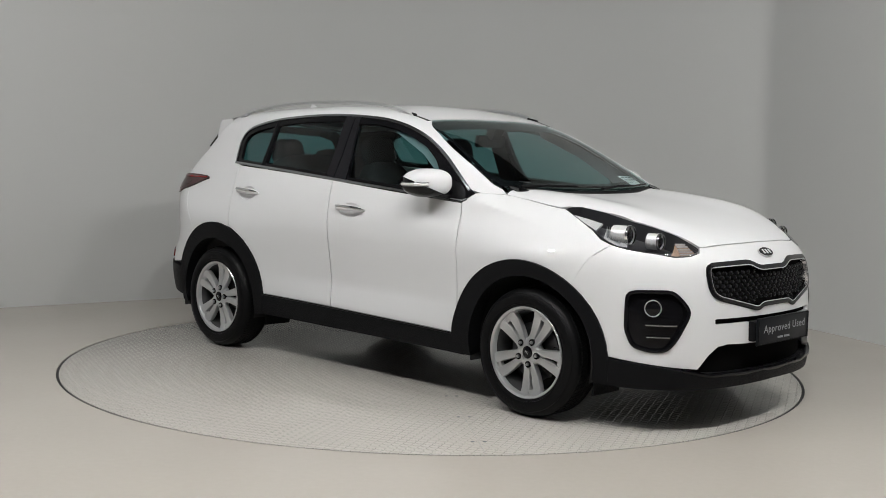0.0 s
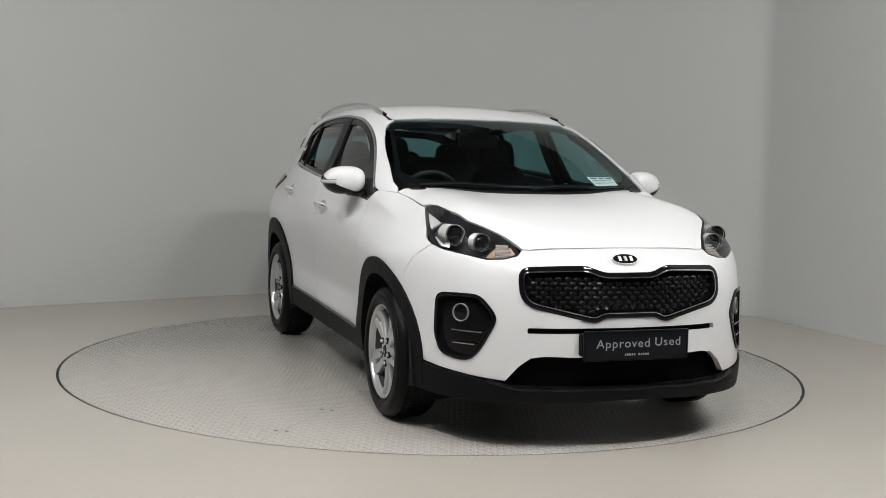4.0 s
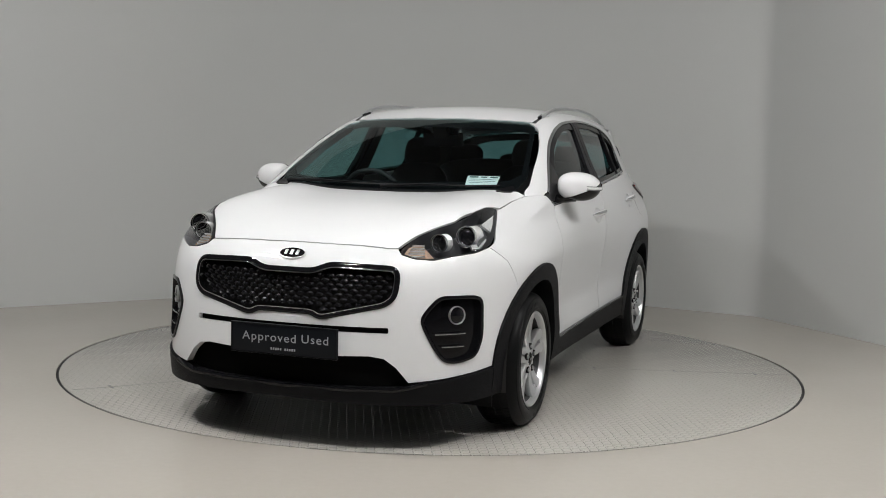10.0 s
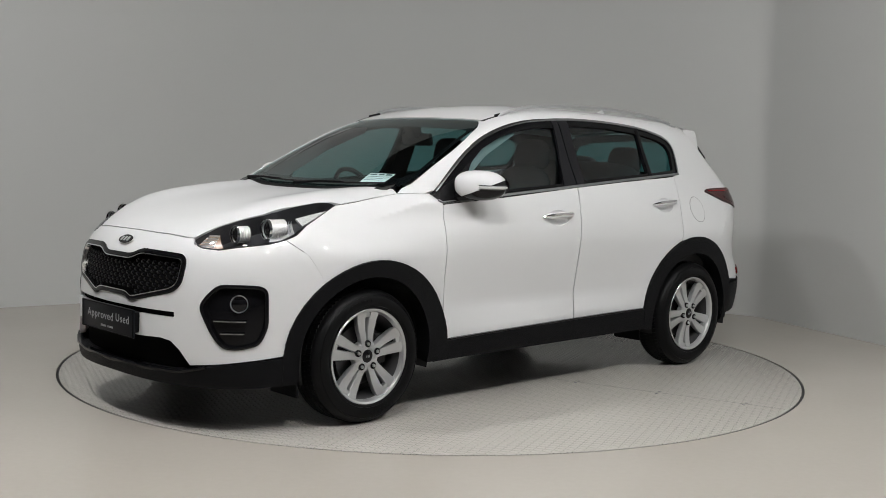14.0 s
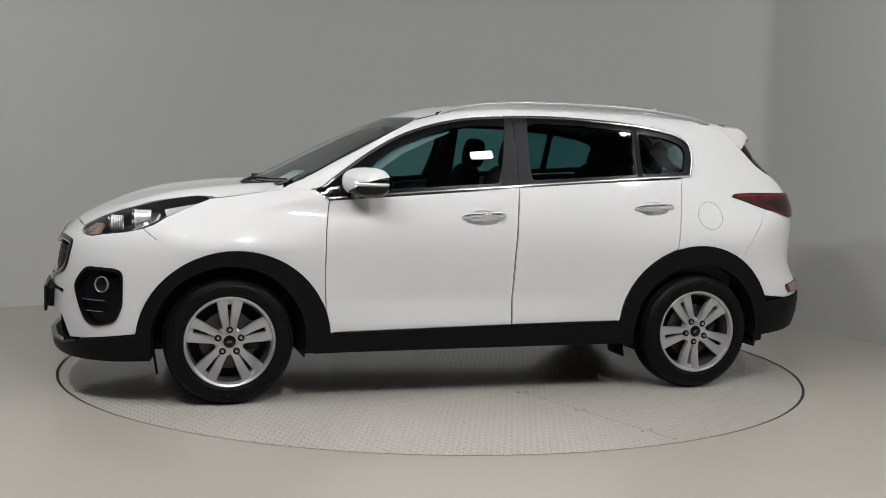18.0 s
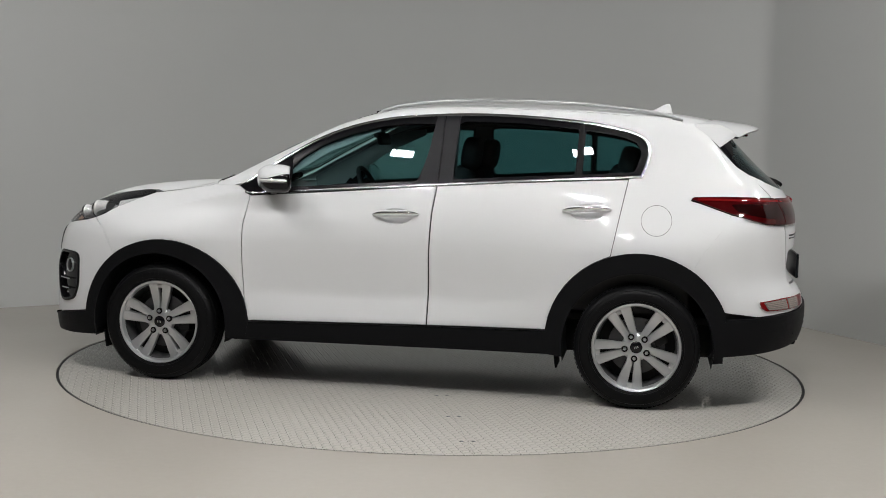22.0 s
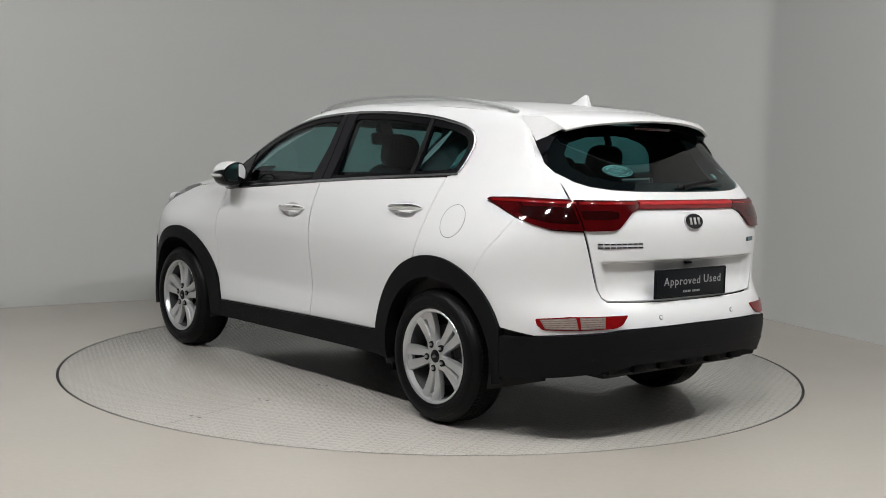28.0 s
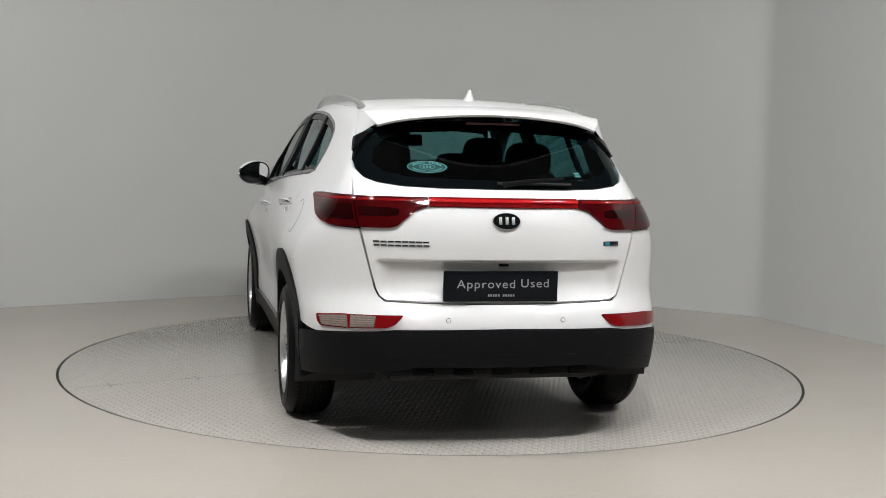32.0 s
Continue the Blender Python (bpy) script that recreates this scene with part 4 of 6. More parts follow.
def oval(bm, a, b, h, n=36, dome=0.0):
    """An oval disc with a rounded rim, lying in xy."""
    prof = [(1.0, 0.0), (1.0, h * 0.6), (0.96, h), (0.0, h + dome)]
    rings = [[bm.verts.new((a * r * math.cos(2 * math.pi * k / n), b * r * math.sin(2 * math.pi * k / n), z)) for k in range(n)] for r, z in prof[:3]]
    c = bm.verts.new((0, 0, h + dome))
    for p, q in zip(rings, rings[1:]):
        for k in range(n):
            bm.faces.new((p[k], p[(k + 1) % n], q[(k + 1) % n], q[k]))
    for k in range(n):
        bm.faces.new((rings[2][k], rings[2][(k + 1) % n], c))
    bm.faces.new(rings[0])


def head_lamps():
    out = wrap([(2.057, 0.482, 0.884), (2.038, 0.482, 0.903), (1.952, 0.525, 0.955), (1.866, 0.583, 0.989), (1.785, 0.640, 1.013), (1.635, 0.677, 1.053), (1.50, 0.688, 1.074), (1.44, 0.702, 1.070), (1.425, 0.724, 1.059), (1.547, 0.761, 1.008), (1.648, 0.786, 0.965), (1.748, 0.797, 0.914), (1.82, 0.772, 0.890), (1.945, 0.686, 0.874), (2.01, 0.623, 0.858), (2.05, 0.55, 0.863)])
    out = rounded(out, 0.02)
    for s in (1, -1):
        o = out if s > 0 else [(-u, v) for u, v in out[::-1]]
        h = panel("headlight", o, "fwrap", M_HOUSING, CAR, off=-0.095, depth=0, gap=-0.02, step=0.03, label="dark headlight behind a clear lens")
        c = panel("headlight_lens", o, "fwrap", M_LENS, h, off=0.001, depth=0.004, gap=0.001, step=0.03, label="clear lens")
        c.visible_shadow = False
        # bezel wall round the lamp
        V, N, F = skin_mesh("bezel", inset(out, 0.002), "fwrap", 0.0, 0.095, 0.0, 0.03)
        n = max(max(f) for f in F)
        F = [f for f in F if len(f) == 4]
        b = new("bezel", mesh_from("bezel", V, N, F, M_HOUSING, s < 0))
        b.parent = h
        # two projector barrels that look ahead, ribbed along their sides
        for (x, y, z), r, deep, mm in (((1.803, 0.700, 0.950), 0.050, 0.085, M_CHROME), ((1.918, 0.612, 0.924), 0.042, 0.060, M_BEADING)):
            m = Matrix.Translation((x, s * y, z)) @ Matrix.Rotation(radians(90), 4, "Y") @ Matrix.Rotation(radians(7 * s), 4, "X")
            bm = bmesh.new()
            prof = [(r * 0.91, -0.006), (r * 0.92, 0.002), (r * 0.96, 0.004), (r, 0.002), (r, -0.006)]
            prof += [(r * (0.90 if k % 2 else 0.95), -0.008 - (deep - 0.01) * k / 12) for k in range(13)]
            revolve(bm, prof, 36, axis="z")
            part("lamp_barrel", bm, M_CLEAR, h, "ribbed silver lamp barrel", smooth=50, matrix=m)
            bm = bmesh.new()
            revolve(bm, [(r * 0.88, 0.003), (r * 0.91, 0.010), (r * 0.97, 0.011), (r * 1.01, 0.004), (r * 1.01, -0.002)], 36, axis="z")
            part("lamp_ring", bm, mm, h, "bright lamp ring", smooth=50, matrix=m)
            bm = bmesh.new()
            revolve(bm, [(0.0001, 0.012), (r * 0.40, 0.009), (r * 0.66, 0.002), (r * 0.90, -0.008)], 28, axis="z")
            part("projector", bm, M_GLOSS, h, "dark glass projector eye", smooth=60, matrix=m)
            if mm is M_BEADING:
                for k in range(3):
                    bm = bmesh.new()
                    box(bm, (r * 0.82, 0.0032, 0.004), (r * 0.40, 0, 0.0105))
                    part("lamp_divider", bm, M_DKCHROME, h, matrix=m @ Matrix.Rotation(radians(120 * k + 30), 4, "Z"))
        # ribbed turn lamp at the inner tip and a bright fin at the outer one
        tl = wrap([(2.050, 0.490, 0.884), (2.010, 0.502, 0.922), (1.960, 0.545, 0.936), (1.965, 0.610, 0.872), (2.035, 0.570, 0.864)])
        panel("turn_lamp", tl if s > 0 else [(-u, v) for u, v in tl[::-1]], "fwrap", M_AMBER, h, off=-0.024, depth=0.02, step=0.02, gap=0, label="pale amber turn lamp")
        for k in range(5):
            z = 0.877 + 0.0115 * k
            u0, u1 = wrap([(2.035, 0.505 + 0.006 * k, z)])[0][0], wrap([(1.985, 0.570, z)])[0][0]
            ribbon("turn_lamp_rib", [(s * (u0 + (u1 - u0) * j / 5), z) for j in range(6)], "fwrap", M_CLEAR, h, 0.005, -0.016, label="clear rib")
        seg = wrap([(1.79, 0.725, 0.992), (1.705, 0.752, 1.000), (1.69, 0.775, 0.955), (1.765, 0.765, 0.918), (1.815, 0.745, 0.915)])
        panel("lamp_reflector", seg if s > 0 else [(-u, v) for u, v in seg[::-1]], "fwrap", M_CLEAR, h, off=-0.034, depth=0.01, gap=0, step=0.02, label="ribbed clear reflector")
        for k in range(5):
            a = k / 4
            lo, hi = (1.77 - 0.06 * a, 0.755 + 0.012 * a, 0.925 + 0.03 * a), (1.755 - 0.045 * a, 0.737 + 0.014 * a, 0.990 + 0.006 * a)
            L = wrap([lo, hi])
            ribbon("reflector_rib", [(s * (L[0][0] + (L[1][0] - L[0][0]) * j / 4), L[0][1] + (L[1][1] - L[0][1]) * j / 4) for j in range(5)], "fwrap", M_SILVER, h, 0.004, -0.031)
        fin = wrap([(1.655, 0.722, 1.012), (1.56, 0.725, 1.032), (1.475, 0.727, 1.046), (1.55, 0.752, 1.012), (1.655, 0.777, 0.975)])
        fin = fin if s > 0 else [(-u, v) for u, v in fin[::-1]]
        panel("lamp_fin", fin, "fwrap", M_CLEAR, h, off=-0.016, depth=0.01, label="bright reflector fin")


head_lamps()


def tail_end():
    mir = lambda L: [(-u, v) for u, v in L[::-1]]
    sym = lambda L: L + [(-u, v) for u, v in L[::-1] if abs(u) > 1e-6]
    glass = [(0.0, 1.170), (0.30, 1.172), (0.457, 1.178), (0.56, 1.192), (0.612, 1.212), (0.640, 1.247), (0.650, 1.287), (0.645, 1.34), (0.628, 1.38), (0.575, 1.428), (0.489, 1.462), (0.27, 1.483), (0.0, 1.490)]
    gate = [(0.0, 0.664), (0.363, 0.668), (0.530, 0.673), (0.556, 0.69), (0.573, 0.725), (0.591, 0.79), (0.611, 0.865), (0.643, 0.993), (0.664, 1.135), (0.655, 1.25), (0.641, 1.246), (0.612, 1.211), (0.56, 1.191), (0.457, 1.177), (0.30, 1.171), (0.0, 1.169)]
    tg = panel("tailgate", sym(gate), "rear", M_WHITE, CAR, gap=0.002, step=0.012, label="white tailgate")
    g = panel("rear_screen", sym(glass), "rear", M_PRIV, tg, off=-0.002, depth=0.004, gap=0.002, step=0.05, label="dark tinted rear screen")
    g.visible_shadow = False
    hole = [(0.0, 1.215), (0.40, 1.222), (0.52, 1.245), (0.570, 1.285), (0.555, 1.345), (0.50, 1.395), (0.38, 1.425), (0.0, 1.445)]
    panel("screen_band", sym(glass), "rear", M_GLOSS, tg, off=-0.010, depth=0, gap=0.001, step=0.04, holes=[sym(hole)], label="black band round the rear screen")
    # corner pieces between glass and side
    panel("corner_trim", [(-1.632, 1.478), (-1.68, 1.438), (-1.729, 1.385), (-1.82, 1.286), (-1.84, 1.283), (-1.80, 1.345), (-1.74, 1.43), (-1.69, 1.48)], "side", M_GLOSS, CAR, off=-0.002, both=True)
    panel("corner_fin", [(-1.730, 1.388), (-1.785, 1.427), (-1.800, 1.352), (-1.790, 1.325), (-1.755, 1.358)], "side", M_GLOSS, CAR, off=0.009, depth=0.03, gap=0, step=0.02, both=True, label="gloss black fin under the spoiler")
    # bumper
    half = wrap([(-2.22, 0.0, 0.658), (-2.18, 0.363, 0.662), (-2.14, 0.535, 0.667), (-2.13, 0.563, 0.687), (-2.111, 0.580, 0.724), (-2.103, 0.597, 0.788), (-2.098, 0.617, 0.864), (-2.080, 0.648, 0.987), (-1.978, 0.757, 0.993)] + [tuple(at_skin("side", *p)[0]) for p in ((-1.795, 1.040), (-1.757, 0.967), (-1.71, 0.905), (-1.66, 0.842), (-1.605, 0.748))], "rwrap")
    half += wrap([tuple(at_skin("side", *p)[0]) for p in R_ARCH[::-1] if p[0] < -1.615 and p[1] > 0.50], "rwrap")
    half += wrap([(-1.955, 0.816, 0.514), (-2.068, 0.738, 0.527), (-2.178, 0.572, 0.540), (-2.201, 0.497, 0.549), (-2.248, 0.0, 0.555)], "rwrap")
    panel("rear_bumper", sym(half), "rwrap", M_WHITE, CAR, gap=0.0009, step=0.03, depth=0.03, label="white rear bumper")
    lo = wrap([(-2.248, 0.0, 0.551), (-2.201, 0.497, 0.545), (-2.178, 0.572, 0.536), (-2.068, 0.738, 0.523), (-1.955, 0.816, 0.510), (-1.79, 0.865, 0.497), (-1.72, 0.87, 0.295), (-1.95, 0.80, 0.318), (-2.08, 0.66, 0.342), (-2.15, 0.45, 0.372), (-2.19, 0.40, 0.385), (-2.2, 0.0, 0.385)], "rwrap")
    low = panel("lower_rear_bumper", sym(lo), "rwrap", M_TRIM, CAR, off=0.011, depth=0.07, gap=0.001, label="black plastic lower rear bumper")
    for k in range(5):
        y = -0.36 + 0.18 * k
        bm = bmesh.new()
        box(bm, (0.10, 0.10, 0.045), (-2.16, y, 0.362), bevel=0.012, taper=0.8)
        part("diffuser_fin", bm, M_TRIM, low)
    bm = bmesh.new()
    box(bm, (0.30, 1.1, 0.05), (-2.03, 0, 0.362), bevel=0.015)
    part("valance", bm, M_TRIM, low)
    ribbon("bumper_step", wrap([(-2.12, 0.62, 0.415), (-2.19, 0.50, 0.432), (-2.22, 0.30, 0.438), (-2.23, 0.0, 0.44), (-2.22, -0.30, 0.438), (-2.19, -0.50, 0.432), (-2.12, -0.62, 0.415)], "rwrap"), "rwrap", M_TRIM, low, 0.010, 0.014, 0.012)
    bm = bmesh.new()
    tube(bm, [(-1.70, -0.45, 0.31), (-1.82, -0.46, 0.315), (-1.90, -0.46, 0.305), (-1.96, -0.46, 0.285)], 0.024, 14)
    part("exhaust_pipe", bm, M_BLACK, CAR, "sooty dark exhaust pipe")
    # tail lamps
    for s in (1, -1):
        o = rounded(wrap([(-1.587, 0.790, 1.112), (-1.603, 0.779, 1.123), (-1.75, 0.757, 1.129), (-1.882, 0.733, 1.129), (-1.98, 0.675, 1.128), (-2.008, 0.660, 1.127), (-2.080, 0.646, 0.990), (-1.978, 0.757, 0.995), (-1.90, 0.785, 1.010), (-1.80, 0.803, 1.040), (-1.64, 0.788, 1.095)], "rwrap"), 0.01)
        i = rounded(wrap([(-2.080, 0.641, 0.990), (-2.135, 0.515, 0.992), (-2.141, 0.485, 1.000), (-2.143, 0.461, 1.021), (-2.139, 0.398, 1.071), (-2.136, 0.345, 1.088), (-2.118, 0.345, 1.126), (-2.008, 0.656, 1.127)], "rwrap"), 0.01)
        for nm, L in (("outer_tail_lamp", o), ("inner_tail_lamp", i)):
            LL = L if s > 0 else mir(L)
            t = panel(nm, LL, "rwrap", M_REDDARK, CAR if nm[0] == "o" else tg, off=0.012, depth=0.03, gap=0.001, step=0.03, label="dark red tail lamp")
            us = [p[0] for p in LL]
            u0, u1 = min(us), max(us)
            line = [(u0 + (u1 - u0) * (0.06 + 0.87 * k / 12), 1.111) for k in range(13)]
            ribbon("light_line", line, "rwrap", M_RED, t, 0.011, 0.014, label="bright red strip")
            core = [(-1.80, 0.78, 1.088), (-1.88, 0.75, 1.092), (-2.025, 0.668, 1.092), (-2.060, 0.658, 1.022), (-1.975, 0.745, 1.022), (-1.88, 0.78, 1.036), (-1.82, 0.79, 1.055)] if nm[0] == "o" else [(-2.040, 0.640, 1.080), (-2.100, 0.520, 1.080), (-2.115, 0.47, 1.072), (-2.118, 0.475, 1.046), (-2.105, 0.52, 1.040), (-2.060, 0.635, 1.040)]
            core = rounded(wrap(core, "rwrap"), 0.008)
            panel("lamp_chamber", core if s > 0 else mir(core), "rwrap", M_REDCORE, t, off=0.0128, depth=0.002, gap=0, step=0.03, label="smoked inner chamber")
    bar = [(y, 1.108) for y in np.linspace(-0.345, 0.345, 21)]
    ribbon("tail_light_bar", bar, "rear", M_RED, tg, 0.040, 0.010, label="red light bar across the tailgate")
    ribbon("light_line", [(y, 1.110) for y in np.linspace(-0.345, 0.345, 21)], "rear", M_REDBAR, tg, 0.014, 0.019, label="bright red strip")
    # bumper lamps
    for s in (1, -1):
        o = rounded(wrap([(-1.955, 0.810, 0.592), (-2.072, 0.713, 0.606), (-2.192, 0.457, 0.610), (-2.198, 0.496, 0.570), (-2.189, 0.534, 0.555), (-2.100, 0.699, 0.546), (-1.992, 0.795, 0.543), (-1.967, 0.807, 0.562)], "rwrap"), 0.01)
        t = panel("bumper_lamp", o if s > 0 else mir(o), "rwrap", M_RED, CAR, off=0.008, depth=0.03, gap=0, step=0.025, label="red bumper lamp with clear sections")
        cl = wrap([(-1.972, 0.797, 0.589), (-2.093, 0.692, 0.602), (-2.111, 0.690, 0.551), (-1.998, 0.786, 0.549)], "rwrap")
        cl2 = wrap([(-2.104, 0.678, 0.603), (-2.160, 0.575, 0.604), (-2.168, 0.583, 0.557), (-2.117, 0.681, 0.551)], "rwrap")
        if s > 0:
            for q in (cl, cl2):
                panel("clear_section", q, "rwrap", M_REVERSE, t, off=0.011, depth=0.004, gap=0, step=0.02, label="clear ribbed section")
                for k in range(5):
                    f = (k + 0.7) / 5.4
                    e0 = [q[0][c] * (1 - f) + q[3][c] * f for c in (0, 1)]
                    e1 = [q[1][c] * (1 - f) + q[2][c] * f for c in (0, 1)]
                    ribbon("lens_rib", [tuple(e0[c] + (e1[c] - e0[c]) * (0.04 + 0.92 * r / 4) for c in (0, 1)) for r in range(5)], "rwrap", M_RIB, t, 0.0035, 0.012, 0.003)
    # parking sensors
    for y in (0.265, -0.265):
        bm = bmesh.new()
        revolve(bm, [(0.0001, 0.003), (0.009, 0.003), (0.0095, 0.001), (0.0115, 0.001), (0.012, -0.004)], 20, axis="z")
        u = wrap([(-2.23, y, 0.595)], "rwrap")[0][0]
        ps = part("parking_sensor", bm, M_WHITE, CAR, matrix=place("rwrap", u, 0.592, 0.001))
        # dark ring drawn in for the shadow at the sensor's rim
        bm = bmesh.new()
        revolve(bm, [(0.0090, 0.0025), (0.0092, 0.0034), (0.0108, 0.0030), (0.0111, 0.0)], 20, axis="z")
        part("sensor_ring", bm, M_DKCHROME, ps, "grey ring standing for the shadow round the sensor", matrix=place("rwrap", u, 0.592, 0.001))
    # spoiler
    bm = bmesh.new()
    rows, under = [], []
    ys = [-0.565 + 1.13 * k / 24 for k in range(25)]
    for y in ys:
        e = (y / 0.60) ** 2
        f2 = max(0.0, (abs(y) - 0.50) / 0.065)
        xr = -1.70 + 0.02 * e
        zr = float(ROOF(xr)) - 0.040 * (y / 0.6) ** 2 + 0.002
        xt = -1.978 + 0.45 * y * y
        zt = 1.512 - 0.050 * e - 0.012 * max(0.0, (abs(y) - 0.40) / 0.165) ** 2
        at = lambda q: xr + (xt - xr) * q
        rows.append([(xr + 0.09 * f2, y * 1.045, zr - 0.006 * f2), (at(0.35), y * 1.025, zr - 0.010), (at(0.72), y * 0.99, zr * 0.35 + zt * 0.65 + 0.006),
                     (xt + 0.012, y * 0.95, zt + 0.004), (xt, y * 0.94, zt - 0.006), (xt + 0.008, y * 0.94, zt - 0.015)])
        under.append([(xt + 0.008, y * 0.94, zt - 0.0155), (xt + 0.05, y * 0.95, zt - 0.010), (-1.79, y * 0.97, 1.487 - 0.05 * e), (-1.70, y * 0.97, 1.50 - 0.05 * e)])
    ub = bmesh.new()
    for mesh, L in ((bm, rows), (ub, under)):
        V = [[mesh.verts.new(p) for p in r] for r in L]
        for a, b in zip(V, V[1:]):
            for k in range(len(a) - 1):
                mesh.faces.new((a[k], a[k + 1], b[k + 1], b[k]))
    for sy in (1, -1):          # end plates that run down beside the glass
        up = rows[-1] if sy > 0 else rows[0]
        lower = [(-1.600, 0.588, 1.500), (-1.68, 0.608, 1.440), (-1.735, 0.620, 1.386), (-1.778, 0.580, 1.425), (-1.815, 0.540, 1.452)]
        A = [bm.verts.new(p) for p in up[:5]]
        B = [bm.verts.new((x, sy * y, z)) for x, y, z in lower]
        for k in range(4):
            bm.faces.new((A[k], A[k + 1], B[k + 1], B[k]))
    sp = part("roof_spoiler", bm, M_WHITE, tg, smooth=50)
    part("spoiler_underside", ub, M_GLOSS, sp, "black underside", smooth=50)
    bm = bmesh.new()
    p = at_skin("rear", 0.0, 0.832)[0]
    box(bm, (0.024, 0.044, 0.011), (p.x - 0.005, 0, p.z), bevel=0.004)
    part("tailgate_latch", bm, M_TRIM, tg, "black latch and camera under the crease")
    bm = bmesh.new()
    box(bm, (0.012, 0.26, 0.014), (-1.905, 0, 1.468), rot=(0, -20, 0), bevel=0.003)
    part("high_brake_lamp", bm, M_REDDARK, tg, "dark red brake lamp strip")
    # rear wiper
    w = [at_skin("rear", y, z, 0.022)[0] for y, z in ((0.0, 1.175), (-0.10, 1.19), (-0.22, 1.20), (-0.30, 1.205))]
    bm = bmesh.new()
    tube(bm, w, [0.013, 0.011, 0.009, 0.006], 8, flat=0.6)
    arm = part("rear_wiper", bm, M_TRIM, tg, "black rear wiper arm")
    bm = bmesh.new()
    tube(bm, [at_skin("rear", y, 1.186 + 0.02 * (0.3 - abs(y + 0.14)), 0.010)[0] for y in (0.02, -0.08, -0.18, -0.28, -0.33)], 0.007, 6)
    part("wiper_blade", bm, M_BLACK, arm)
    # dealer sticker inside the glass: an oval with unreadable rows
    m = place("rear", 0.325, 1.268, -0.008)
    bm = bmesh.new()
    oval(bm, 0.092, 0.041, 0.0006)
    st = part("window_sticker", bm, M_INK, tg, "dark oval window sticker with pale rings and lettering", matrix=m)
    for a, b, w in ((0.090, 0.039, 0.003), (0.036, 0.017, 0.003)):
        bm = bmesh.new()
        n = 40
        ring = [[bm.verts.new((q * math.cos(2 * math.pi * k / n), r * math.sin(2 * math.pi * k / n), 0.0014)) for q, r in ((a, b), (a - w, b - w))] for k in range(n)]
        for k in range(n):
            bm.faces.new((*ring[k], *ring[(k + 1) % n][::-1]))
        part("sticker_ring", bm, M_DECAL, st, matrix=m)
    for k in range(26):          # letter-sized bars round the oval
        if k in (6, 19):
            continue
        top = k < 13
        a = radians(158 - 136 * k / 12 if top else 202 + 136 * (k - 13) / 12)
        h = 0.011 if top else 0.007
        bm = bmesh.new()
        box(bm, (0.006, h, 0.0008), (0.068 * math.cos(a), 0.0275 * math.sin(a), 0.0014), rot=(0, 0, -32 * math.cos(a) * (1 if top else -1)))
        part("sticker_bar", bm, M_DECAL, st, matrix=m)
    for x in (-0.015, 0.0, 0.015):
        bm = bmesh.new()
        box(bm, (0.007, 0.014, 0.0008), (x, 0, 0.0014))
        part("sticker_mark", bm, M_DECAL, st, matrix=m)
    # a little pale sticker low in the far corner of the screen
    m = place("rear", -0.39, 1.245, -0.008)
    bm = bmesh.new()
    box(bm, (0.034, 0.036, 0.0006), bevel=0.0002)
    lt = part("window_label", bm, M_INK, tg, "small dark square label with pale bars", matrix=m)
    for k, w in enumerate((0.028, 0.020, 0.026)):
        bm = bmesh.new()
        box(bm, (w, 0.006, 0.0008), (0.001 * k, 0.010 - 0.010 * k, 0.0012))
        part("label_bar", bm, M_DECAL, lt, matrix=m)


tail_end()


